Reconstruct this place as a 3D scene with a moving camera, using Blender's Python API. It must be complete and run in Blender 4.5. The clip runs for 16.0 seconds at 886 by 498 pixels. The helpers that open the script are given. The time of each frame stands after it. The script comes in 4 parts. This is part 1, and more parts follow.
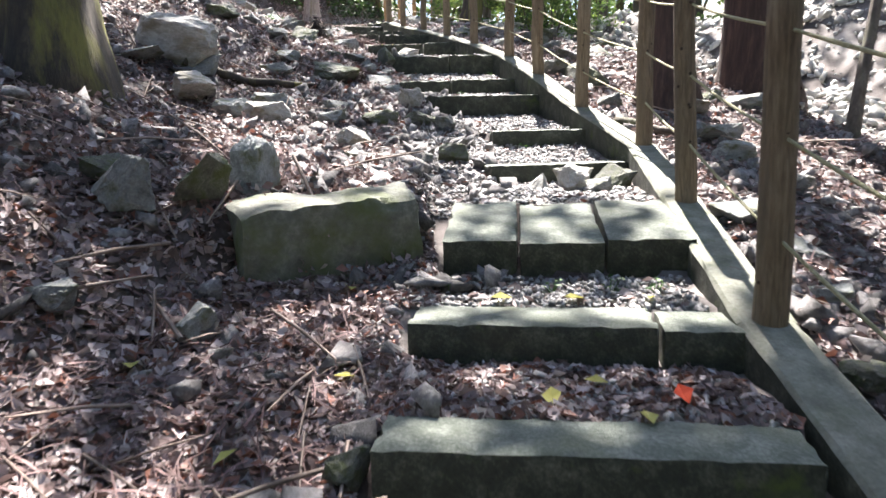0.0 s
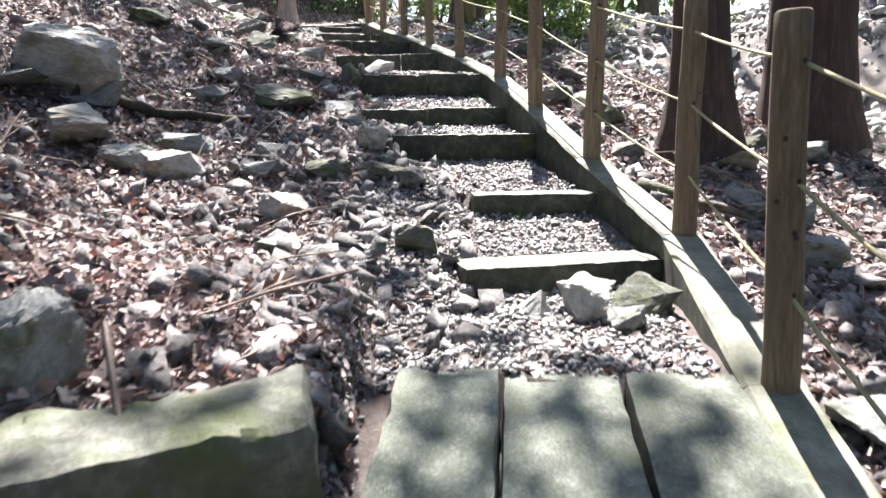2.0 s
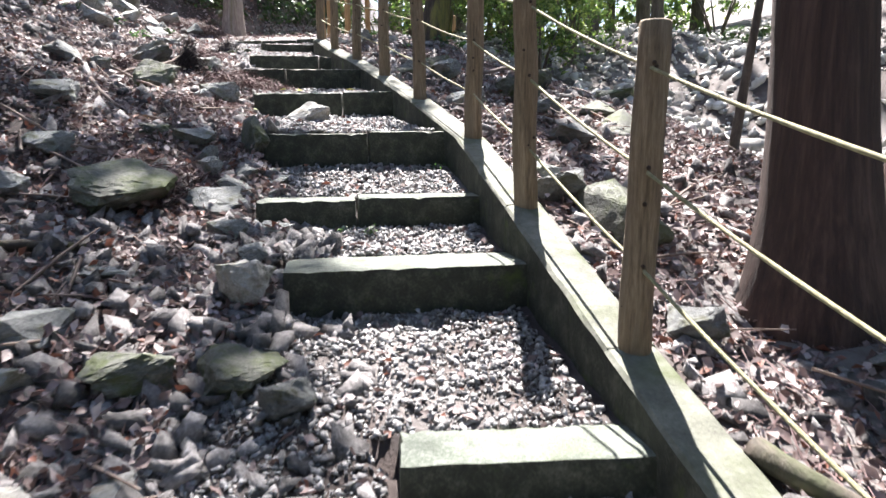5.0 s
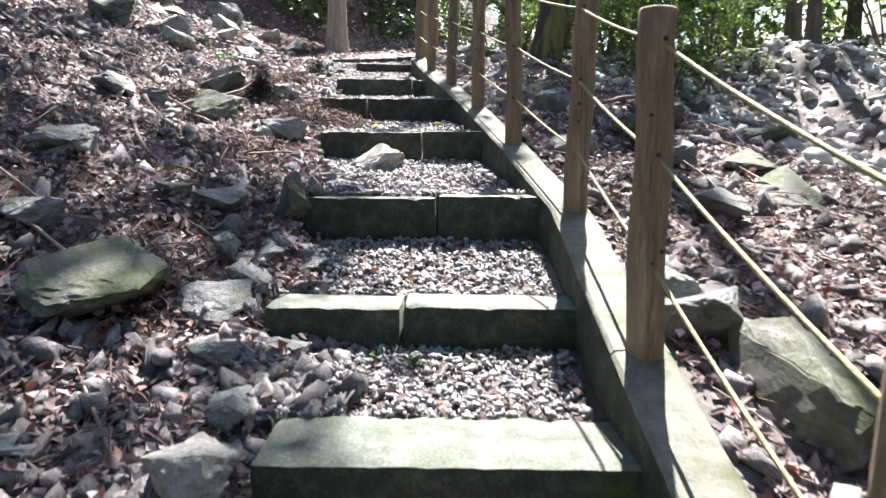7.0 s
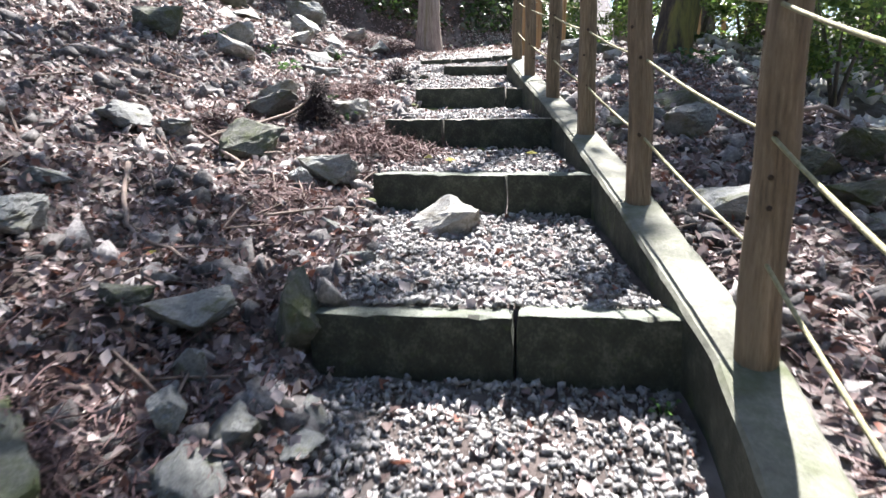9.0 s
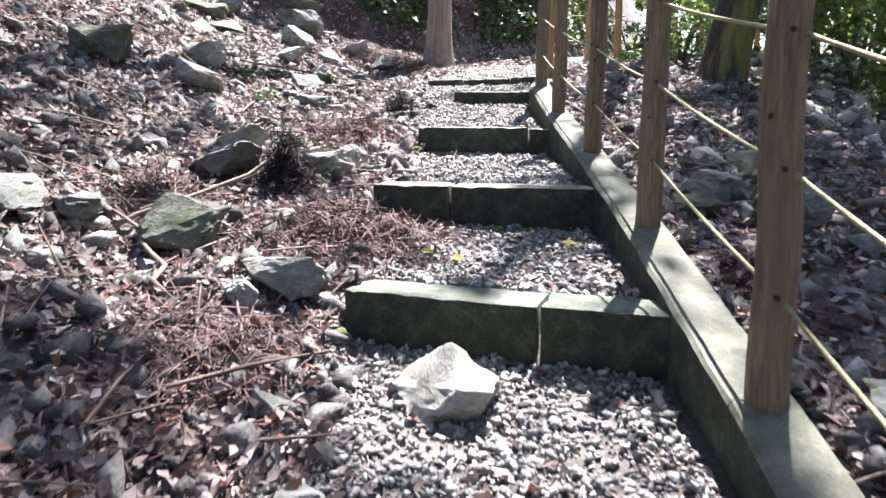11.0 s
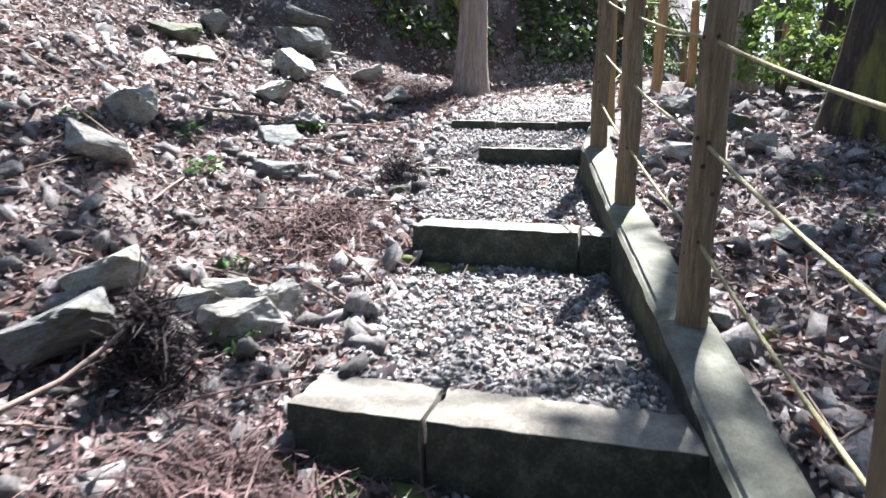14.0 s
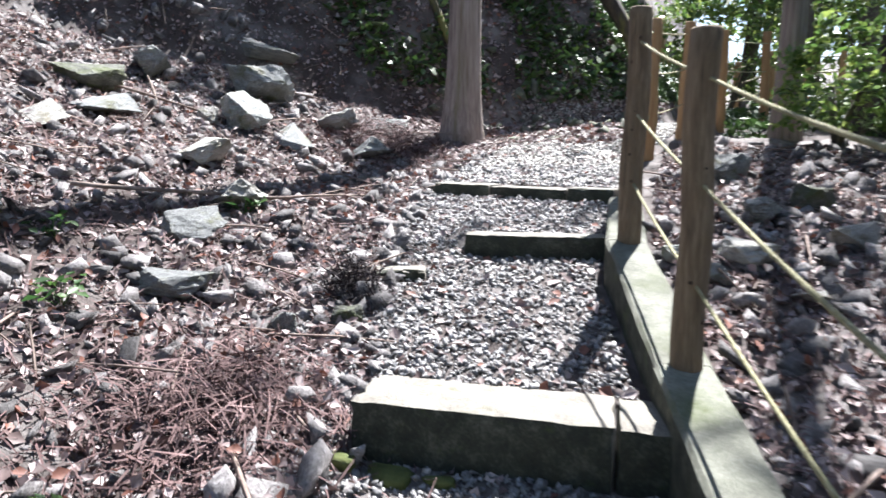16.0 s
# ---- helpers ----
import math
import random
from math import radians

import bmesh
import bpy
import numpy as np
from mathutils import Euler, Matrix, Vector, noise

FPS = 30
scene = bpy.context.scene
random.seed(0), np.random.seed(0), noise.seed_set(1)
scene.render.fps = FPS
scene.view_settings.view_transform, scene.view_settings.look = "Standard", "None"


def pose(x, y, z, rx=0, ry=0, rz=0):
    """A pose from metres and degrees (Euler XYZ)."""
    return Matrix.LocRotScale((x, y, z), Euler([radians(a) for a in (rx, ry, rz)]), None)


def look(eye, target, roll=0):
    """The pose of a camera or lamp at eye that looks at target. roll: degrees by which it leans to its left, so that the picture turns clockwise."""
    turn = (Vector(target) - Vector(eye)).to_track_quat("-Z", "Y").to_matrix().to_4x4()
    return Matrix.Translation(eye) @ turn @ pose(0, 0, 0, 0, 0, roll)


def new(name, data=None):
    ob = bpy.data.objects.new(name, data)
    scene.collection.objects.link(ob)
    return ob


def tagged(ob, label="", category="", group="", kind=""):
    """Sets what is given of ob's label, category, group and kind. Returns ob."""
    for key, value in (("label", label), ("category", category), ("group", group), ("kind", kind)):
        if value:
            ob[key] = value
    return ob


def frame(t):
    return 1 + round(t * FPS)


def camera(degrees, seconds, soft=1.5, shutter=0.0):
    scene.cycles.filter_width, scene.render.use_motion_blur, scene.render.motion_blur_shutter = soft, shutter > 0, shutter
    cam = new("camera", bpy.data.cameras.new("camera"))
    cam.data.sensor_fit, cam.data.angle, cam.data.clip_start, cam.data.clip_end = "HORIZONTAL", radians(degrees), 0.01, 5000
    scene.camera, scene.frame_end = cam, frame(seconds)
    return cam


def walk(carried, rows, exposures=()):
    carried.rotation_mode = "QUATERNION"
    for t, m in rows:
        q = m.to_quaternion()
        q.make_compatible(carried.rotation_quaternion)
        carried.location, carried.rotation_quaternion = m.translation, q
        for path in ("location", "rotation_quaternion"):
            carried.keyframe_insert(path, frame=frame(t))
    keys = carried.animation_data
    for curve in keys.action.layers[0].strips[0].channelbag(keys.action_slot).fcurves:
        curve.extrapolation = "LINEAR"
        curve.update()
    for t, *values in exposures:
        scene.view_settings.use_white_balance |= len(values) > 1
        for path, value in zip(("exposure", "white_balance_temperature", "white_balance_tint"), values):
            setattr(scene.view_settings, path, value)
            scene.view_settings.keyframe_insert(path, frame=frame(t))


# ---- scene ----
cam = camera(65.6, 16.0, shutter=0.4)
METRES, EYE, TILT, LEAN, TURN = 10.5, 1.15, 0.0, 0.0, 0.0
ROWS = [
    (0.0, 0.0, 0.0, 0.0, -0.22, -8.56, 1.44),
    (0.5, 0.0012, 0.0303, 0.0058, 0.83, -8.76, 0.93),
    (1.0, 0.0014, 0.0628, 0.0185, 0.78, -9.21, 0.41),
    (1.5, 0.0083, 0.0954, 0.0244, -0.14, -9.33, 0.48),
    (2.0, 0.0167, 0.1277, 0.0388, -0.69, -9.3, 0.64),
    (2.5, 0.0183, 0.1633, 0.046, -1.4, -8.98, 0.25),
    (3.0, 0.0212, 0.1945, 0.0602, -3.29, -8.9, 0.05),
    (3.5, 0.0295, 0.2307, 0.0694, -3.58, -9.0, 0.25),
    (4.0, 0.0321, 0.262, 0.0762, -2.86, -9.27, 0.36),
    (6.5, 0.057, 0.4039, 0.1075, 2.49, -8.74, -0.08),
    (7.0, 0.0565, 0.4265, 0.1152, 7.81, -8.6, -0.54),
    (7.5, 0.0527, 0.4574, 0.1214, 8.66, -8.6, -0.59),
    (8.0, 0.055, 0.4914, 0.1278, 9.54, -8.59, -0.14),
    (8.5, 0.0534, 0.517, 0.1376, 15.75, -9.75, 0.63),
    (9.0, 0.0465, 0.5494, 0.1428, 16.68, -9.58, 0.39),
    (9.5, 0.0422, 0.5817, 0.15, 16.77, -9.36, 0.24),
    (12.0, 0.0046, 0.7146, 0.1909, 18.09, -10.02, -0.51),
    (12.5, 0.0032, 0.7467, 0.1977, 17.92, -9.81, -0.62),
    (13.0, -0.0039, 0.7649, 0.2133, 21.3, -9.9, -0.48),
    (13.5, -0.0131, 0.7893, 0.2197, 22.62, -10.39, -0.76),
    (14.0, -0.0155, 0.8206, 0.2229, 21.83, -10.03, -0.83),
    (14.5, -0.0217, 0.8525, 0.2259, 21.67, -8.5, -0.48),
    (15.0, -0.033, 0.8843, 0.2435, 19.04, -8.05, -0.02),
    (15.5, -0.0357, 0.9095, 0.253, 18.66, -8.34, -0.19),
    (16.0, -0.0482, 0.9365, 0.2516, 21.9, -8.38, -0.55),
]
walk(cam, [(t, pose(0, 0, EYE, TILT, LEAN, TURN) @ pose(METRES * x, METRES * y, METRES * z, 90 + pitch, roll, yaw)) for t, x, y, z, yaw, pitch, roll in ROWS],
     exposures=[(0.0, 3.1, 6700, 14), (4.0, 2.7, 6550, 15), (9.0, 2.7, 6450, 14), (12.5, 2.7, 6350, 14), (16.0, 2.3, 6150, 13)])
# ---- sky and sun ----
SUN_ELEV, SUN_AZ = 56.0, 5.0   # degrees; azimuth counted from +y towards +x
world = bpy.data.worlds.new("world")
scene.world = world
world.use_nodes = True
_n = world.node_tree.nodes
_sky = _n.new("ShaderNodeTexSky")
_sky.sky_type, _sky.sun_disc = "NISHITA", False
_sky.sun_elevation, _sky.sun_rotation = radians(SUN_ELEV), radians(SUN_AZ)
world.node_tree.links.new(_sky.outputs[0], _n["Background"].inputs[0])
_n["Background"].inputs[1].default_value = 0.058
sun = new("sun", bpy.data.lights.new("sun", "SUN"))
sun.data.energy, sun.data.angle, sun.data.color = 4.2, radians(0.53), (1.0, 0.97, 0.92)
_e, _a = radians(SUN_ELEV), radians(SUN_AZ)
SUN_WAY = Vector((math.sin(_a) * math.cos(_e), math.cos(_a) * math.cos(_e), math.sin(_e)))
sun.matrix_world = look(SUN_WAY * 60, (0, 0, 0))
tagged(sun, kind="structure")


# ---- materials ----
def material(name, colours, scale=4.0, detail=8.0, rough=0.85, bump=0.4, bump_scale=40.0, stretch=(1, 1, 1), spots=None, spot_scale=2.0,
             spot_edge=(0.52, 0.62), vary=0.0, island=False, space="Object", metal=0.0, through_light=0.0, fine=0.35):
    """Two scales of noise over a ramp of base colours, stains of a second colour, relief, and a shift of value from piece to piece."""
    m = bpy.data.materials.new(name)
    m.use_nodes = True
    nt = m.node_tree
    nn, ln = nt.nodes, nt.links
    bsdf = nn["Principled BSDF"]
    tc, mp = nn.new("ShaderNodeTexCoord"), nn.new("ShaderNodeMapping")
    mp.inputs["Scale"].default_value = stretch
    ln.new(tc.outputs[space], mp.inputs[0])

    def noise_tex(s, d, rgh=0.6):
        t = nn.new("ShaderNodeTexNoise")
        t.inputs["Scale"].default_value, t.inputs["Detail"].default_value, t.inputs["Roughness"].default_value = s, d, rgh
        ln.new(mp.outputs[0], t.inputs["Vector"])
        return t

    big, small = noise_tex(scale, detail), noise_tex(bump_scale, 6.0, 0.7)
    mixv = nn.new("ShaderNodeMix")
    mixv.inputs[0].default_value = fine
    ln.new(big.outputs[0], mixv.inputs[2]), ln.new(small.outputs[0], mixv.inputs[3])
    ramp = nn.new("ShaderNodeValToRGB")
    el = ramp.color_ramp.elements
    while len(el) < len(colours):
        el.new(0.5)
    for k, c in enumerate(colours):
        el[k].position = 0.30 + 0.40 * k / max(1, len(colours) - 1)
        el[k].color = (*c, 1)
    ln.new(mixv.outputs[0], ramp.inputs[0])
    colour = ramp.outputs[0]
    if spots:
        st, sr = noise_tex(spot_scale, 7.0, 0.65), nn.new("ShaderNodeValToRGB")
        sr.color_ramp.elements[0].position, sr.color_ramp.elements[1].position = spot_edge
        ln.new(st.outputs[0], sr.inputs[0])
        mx = nn.new("ShaderNodeMix")
        mx.data_type = "RGBA"
        ln.new(sr.outputs[0], mx.inputs[0]), ln.new(colour, mx.inputs[6])
        mx.inputs[7].default_value = (*spots, 1)
        colour = mx.outputs[2]
    if vary:
        if island:
            rnd = nn.new("ShaderNodeNewGeometry").outputs["Random Per Island"]
        else:
            rnd = nn.new("ShaderNodeObjectInfo").outputs["Random"]
        mr = nn.new("ShaderNodeMapRange")
        mr.inputs[3].default_value, mr.inputs[4].default_value = 1 - vary, 1 + vary
        ln.new(rnd, mr.inputs[0])
        hs = nn.new("ShaderNodeHueSaturation")
        ln.new(mr.outputs[0], hs.inputs["Value"]), ln.new(colour, hs.inputs["Color"])
        colour = hs.outputs[0]
    ln.new(colour, bsdf.inputs["Base Color"])
    rr = nn.new("ShaderNodeMapRange")
    rr.inputs[3].default_value, rr.inputs[4].default_value = max(0.05, rough - 0.12), min(1, rough + 0.12)
    ln.new(small.outputs[0], rr.inputs[0]), ln.new(rr.outputs[0], bsdf.inputs["Roughness"])
    bsdf.inputs["Metallic"].default_value = metal
    bp = nn.new("ShaderNodeBump")
    bp.inputs["Strength"].default_value, bp.inputs["Distance"].default_value = bump, 0.02
    ln.new(mixv.outputs[0], bp.inputs["Height"]), ln.new(bp.outputs[0], bsdf.inputs["Normal"])
    if through_light:
        tr, ms = nn.new("ShaderNodeBsdfTranslucent"), nn.new("ShaderNodeMixShader")
        ln.new(colour, tr.inputs[0])
        ms.inputs[0].default_value = through_light
        ln.new(bsdf.outputs[0], ms.inputs[1]), ln.new(tr.outputs[0], ms.inputs[2])
        ln.new(ms.outputs[0], nn["Material Output"].inputs[0])
    return m


def leaf_material(name, palette, rough=0.6, through_light=0.3):
    """A palette of leaf colours, one taken by each leaf."""
    m = bpy.data.materials.new(name)
    m.use_nodes = True
    nt = m.node_tree
    nn, ln = nt.nodes, nt.links
    bsdf = nn["Principled BSDF"]
    geo, ramp = nn.new("ShaderNodeNewGeometry"), nn.new("ShaderNodeValToRGB")
    ramp.color_ramp.interpolation = "CONSTANT"
    el = ramp.color_ramp.elements
    while len(el) < len(palette):
        el.new(0.5)
    for k, c in enumerate(palette):
        el[k].position, el[k].color = k / len(palette), (*c, 1)
    ln.new(geo.outputs["Random Per Island"], ramp.inputs[0])
    tc, tx = nn.new("ShaderNodeTexCoord"), nn.new("ShaderNodeTexNoise")
    tx.inputs["Scale"].default_value = 45
    ln.new(tc.outputs["Object"], tx.inputs["Vector"])
    hs, mr = nn.new("ShaderNodeHueSaturation"), nn.new("ShaderNodeMapRange")
    mr.inputs[3].default_value, mr.inputs[4].default_value = 0.55, 1.45
    ln.new(tx.outputs[0], mr.inputs[0]), ln.new(mr.outputs[0], hs.inputs["Value"]), ln.new(ramp.outputs[0], hs.inputs["Color"])
    ln.new(hs.outputs[0], bsdf.inputs["Base Color"])
    bsdf.inputs["Roughness"].default_value = rough
    tr, ms = nn.new("ShaderNodeBsdfTranslucent"), nn.new("ShaderNodeMixShader")
    ln.new(hs.outputs[0], tr.inputs[0])
    ms.inputs[0].default_value = through_light
    ln.new(bsdf.outputs[0], ms.inputs[1]), ln.new(tr.outputs[0], ms.inputs[2])
    ln.new(ms.outputs[0], nn["Material Output"].inputs[0])
    return m


SOIL = material("soil", [(0.018, 0.012, 0.010), (0.05, 0.036, 0.032), (0.11, 0.088, 0.08)], scale=3, bump=0.9, bump_scale=60, fine=0.5, spots=(0.17, 0.155, 0.148), spot_scale=1.6, spot_edge=(0.46, 0.62))
CONCRETE = material("concrete", [(0.035, 0.043, 0.03), (0.13, 0.148, 0.12), (0.32, 0.34, 0.30)], scale=14, bump=0.7, bump_scale=90, fine=0.5, spots=(0.055, 0.07, 0.03), spot_scale=3.5, spot_edge=(0.52, 0.66), vary=0.12)
# Algae tint darkened further by painted shade, for faces turned from the sun.
ALGAE_SHADE = material("algae_and_shade_concrete", [(0.008, 0.010, 0.006), (0.035, 0.039, 0.026), (0.13, 0.135, 0.10)], scale=13, bump=0.8, bump_scale=80, fine=0.45, spots=(0.06, 0.085, 0.02), spot_scale=6, spot_edge=(0.58, 0.7), vary=0.15)
MOSSY_CONCRETE = material("mossy_concrete", [(0.075, 0.068, 0.055), (0.20, 0.188, 0.16), (0.37, 0.352, 0.31)], scale=7, bump=0.8, bump_scale=70, fine=0.45, spots=(0.075, 0.078, 0.03), spot_scale=4, spot_edge=(0.56, 0.70), vary=0.1)
KERB_MAT = material("kerb_concrete", [(0.06, 0.062, 0.047), (0.15, 0.155, 0.122), (0.27, 0.275, 0.23)], scale=10, bump=0.45, bump_scale=90, fine=0.4, spots=(0.07, 0.085, 0.035), spot_scale=3, spot_edge=(0.52, 0.68), vary=0.08)
ROCK = material("rock", [(0.075, 0.08, 0.08), (0.22, 0.23, 0.225), (0.42, 0.425, 0.41)], scale=5, bump=1.0, bump_scale=28, fine=0.5, vary=0.35, spots=(0.10, 0.105, 0.06), spot_scale=2.5, spot_edge=(0.52, 0.66))
MOSSY_ROCK = material("mossy_rock", [(0.03, 0.033, 0.026), (0.11, 0.115, 0.095), (0.25, 0.252, 0.222)], scale=5, bump=1.0, bump_scale=30, fine=0.5, vary=0.2, spots=(0.075, 0.092, 0.036), spot_scale=3, spot_edge=(0.46, 0.62))
PALE_ROCK = material("pale_rock", [(0.18, 0.175, 0.16), (0.36, 0.355, 0.33), (0.52, 0.51, 0.475)], scale=6, bump=0.9, bump_scale=30, fine=0.5, vary=0.15, spots=(0.19, 0.175, 0.13), spot_scale=2.5, spot_edge=(0.5, 0.65))
GRAVEL = material("gravel", [(0.12, 0.12, 0.12), (0.27, 0.265, 0.265), (0.45, 0.44, 0.435)], scale=20, bump=0.6, bump_scale=90, fine=0.5, vary=0.38, island=True)
RUBBLE = material("rubble_stone", [(0.045, 0.041, 0.041), (0.165, 0.155, 0.154), (0.36, 0.345, 0.342)], scale=16, bump=0.9, bump_scale=60, fine=0.55, vary=0.6, island=True)
COBBLE = material("pale_cobble", [(0.26, 0.25, 0.235), (0.44, 0.43, 0.405), (0.58, 0.57, 0.54)], scale=6, bump=0.6, bump_scale=50, vary=0.35, island=True)
LOG = material("log_wood", [(0.035, 0.024, 0.014), (0.17, 0.125, 0.078), (0.37, 0.295, 0.205)], scale=30, bump=0.45, bump_scale=110, fine=0.5, stretch=(1, 1, 0.10), vary=0.18, spots=(0.10, 0.075, 0.05), spot_scale=14, spot_edge=(0.5, 0.7))
NEW_LOG = material("fresh_log_wood", [(0.22, 0.12, 0.05), (0.38, 0.23, 0.11), (0.50, 0.33, 0.18)], scale=38, bump=0.5, bump_scale=120, stretch=(1, 1, 0.06), vary=0.12)
KNOT = material("knot", [(0.02, 0.013, 0.008), (0.06, 0.036, 0.02)], scale=20, bump=0.6, bump_scale=80)
ROPE = material("rope", [(0.18, 0.165, 0.08), (0.30, 0.28, 0.15), (0.43, 0.41, 0.27)], scale=60, bump=0.6, bump_scale=260, rough=0.75)
CEDAR = material("cedar_bark", [(0.012, 0.007, 0.006), (0.05, 0.028, 0.022), (0.12, 0.072, 0.058)], scale=26, bump=1.0, bump_scale=80, fine=0.4, stretch=(1, 1, 0.05), vary=0.1)
BARK = material("bark", [(0.03, 0.023, 0.018), (0.10, 0.08, 0.064), (0.20, 0.17, 0.14)], scale=14, bump=1.0, bump_scale=60, stretch=(1, 1, 0.25), vary=0.12, spots=(0.07, 0.08, 0.035), spot_scale=3.2, spot_edge=(0.52, 0.68))
MOSS_BARK = material("mossy_bark", [(0.010, 0.008, 0.006), (0.04, 0.032, 0.024), (0.12, 0.095, 0.06)], scale=14, bump=1.0, bump_scale=60, fine=0.45, stretch=(1, 1, 0.22), spots=(0.16, 0.15, 0.04), spot_scale=4, spot_edge=(0.5, 0.62))
PALE_BARK = material("pale_bark", [(0.09, 0.065, 0.055), (0.26, 0.21, 0.185), (0.42, 0.37, 0.34)], scale=32, bump=1.0, bump_scale=90, fine=0.4, stretch=(1, 1, 0.06), spots=(0.15, 0.13, 0.065), spot_scale=3, spot_edge=(0.58, 0.7))
LITTER = leaf_material("dead_leaves", [(0.155, 0.11, 0.103), (0.25, 0.19, 0.185), (0.09, 0.06, 0.057), (0.38, 0.315, 0.31), (0.18, 0.125, 0.118), (0.30, 0.24, 0.24), (0.12, 0.08, 0.073), (0.24, 0.185, 0.182), (0.49, 0.42, 0.405), (0.20, 0.085, 0.06)], through_light=0.15)
NEEDLES = material("dead_cedar_sprays", [(0.035, 0.019, 0.018), (0.12, 0.07, 0.067), (0.27, 0.19, 0.185)], scale=6, bump=0.3, vary=0.3, island=True)
TWIG = material("twig", [(0.08, 0.055, 0.045), (0.20, 0.15, 0.125), (0.34, 0.28, 0.245)], scale=8, bump=0.4, vary=0.3, island=True)
LEAF = leaf_material("green_leaves", [(0.10, 0.185, 0.04), (0.17, 0.26, 0.06), (0.07, 0.13, 0.035), (0.26, 0.34, 0.085), (0.13, 0.20, 0.07)], rough=0.4, through_light=0.5)
CANOPY = leaf_material("canopy_leaves", [(0.05, 0.10, 0.028), (0.075, 0.13, 0.035), (0.04, 0.08, 0.025)], rough=0.5, through_light=0.18)
WEED = leaf_material("weed_leaves", [(0.055, 0.12, 0.03), (0.085, 0.165, 0.045), (0.04, 0.095, 0.028)], rough=0.5, through_light=0.4)
MOSS = material("moss", [(0.035, 0.045, 0.012), (0.085, 0.105, 0.025), (0.15, 0.17, 0.05)], scale=14, bump=1.0, bump_scale=90)
YELLOW_LEAF = material("yellow_leaf", [(0.42, 0.40, 0.10), (0.56, 0.52, 0.18)], scale=20, through_light=0.3)
RED_LEAF = material("red_leaf", [(0.55, 0.05, 0.02), (0.70, 0.10, 0.04)], scale=20, through_light=0.3)


# ---- the lie of the land ----
# flights: left and right end of each step's front top edge, its height, face height, depth of the block
STEPS = [
    ((-0.19, 1.50), (0.74, 1.38), 0.46, 0.20, 0.22),
    ((-0.13, 2.13), (0.86, 1.97), 0.59, 0.13, 0.26),
    ((-0.01, 2.74), (0.96, 2.63), 0.765, 0.15, 0.60),
    ((0.29, 4.08), (1.14, 4.26), 1.02, 0.12, 0.27),
    ((0.375, 5.05), (1.06, 5.08), 1.245, 0.12, 0.22),
    ((-0.10, 6.00), (0.93, 6.14), 1.575, 0.19, 0.33),
    ((-0.38, 6.80), (0.78, 6.93), 1.779, 0.15, 0.24),
    ((-0.50, 7.60), (0.605, 7.79), 2.115, 0.21, 0.20),
    ((-0.90, 9.10), (0.22, 9.06), 2.449, 0.20, 0.22),
    ((-1.226, 10.12), (-0.125, 10.25), 2.741, 0.20, 0.25),
    ((-1.51, 11.58), (-0.565, 11.71), 3.03, 0.19, 0.27),
    ((-1.69, 13.07), (-1.03, 13.26), 3.355, 0.11, 0.16),
    ((-2.35, 14.25), (-1.12, 14.02), 3.55, 0.08, 0.18),
]
# posts of the rope fence along the kerb: x, y, height of the foot
POSTS = [(0.99, -1.4, -0.32), (0.97, -0.2, 0.03), (0.96, 0.9, 0.30), (0.985, 2.02, 0.60), (1.11, 3.12, 0.874), (1.264, 4.32, 1.124), (1.105, 5.45, 1.426), (0.911, 6.45, 1.78),
         (0.757, 7.58, 2.082), (0.45, 8.64, 2.37), (0.13, 9.76, 2.638), (-0.21, 10.85, 2.898), (-0.565, 11.98, 3.145),
         (-0.866, 12.94, 3.394)]
FAR_POSTS = [(-0.98, 14.05, 3.58), (-1.02, 15.2, 3.78), (-0.85, 16.35, 3.93), (-0.55, 17.4, 4.02), (-0.1, 18.4, 4.1)]
BACK_POSTS = [(-1.6 + 0.62 * k, 22.9 + 0.42 * k, 4.4 + 0.02 * k) for k in range(9)]
PY = np.array([p[1] for p in POSTS + FAR_POSTS])
PX = np.array([p[0] for p in POSTS + FAR_POSTS])
PZ = np.array([p[2] for p in POSTS + FAR_POSTS])
EDGE_Y = np.array([-3.0, 0.0, 2.0, 3.0, 4.0, 5.0, 6.0, 7.0, 7.7, 9.1, 10.1, 11.6, 13.0, 14.2, 15.3, 17.0, 20.0])
EDGE_X = np.array([-0.5, -0.4, -0.3, -0.35, -0.45, -0.5, -0.30, -0.45, -0.65, -1.0, -1.3, -1.65, -2.2, -2.55, -2.5, -2.4, -1.6])


def smooth(a, b, v):
    k = np.clip((v - a) / (b - a), 0, 1)
    return k * k * (3 - 2 * k)


def waves(x, y, seed, size):
    """Gentle unevenness between -1 and 1, out of crossed waves."""
    rng = np.random.RandomState(seed)
    total = np.zeros_like(x)
    for k in range(7):
        a, ph, f = rng.uniform(0, 6.28), rng.uniform(0, 6.28), rng.uniform(0.7, 1.9) * 6.28 / size
        total = total + np.sin((x * np.cos(a) + y * np.sin(a)) * f + ph + 1.3 * np.sin((x * np.sin(a) - y * np.cos(a)) * f * 0.6 + ph))
    return total / 4.0


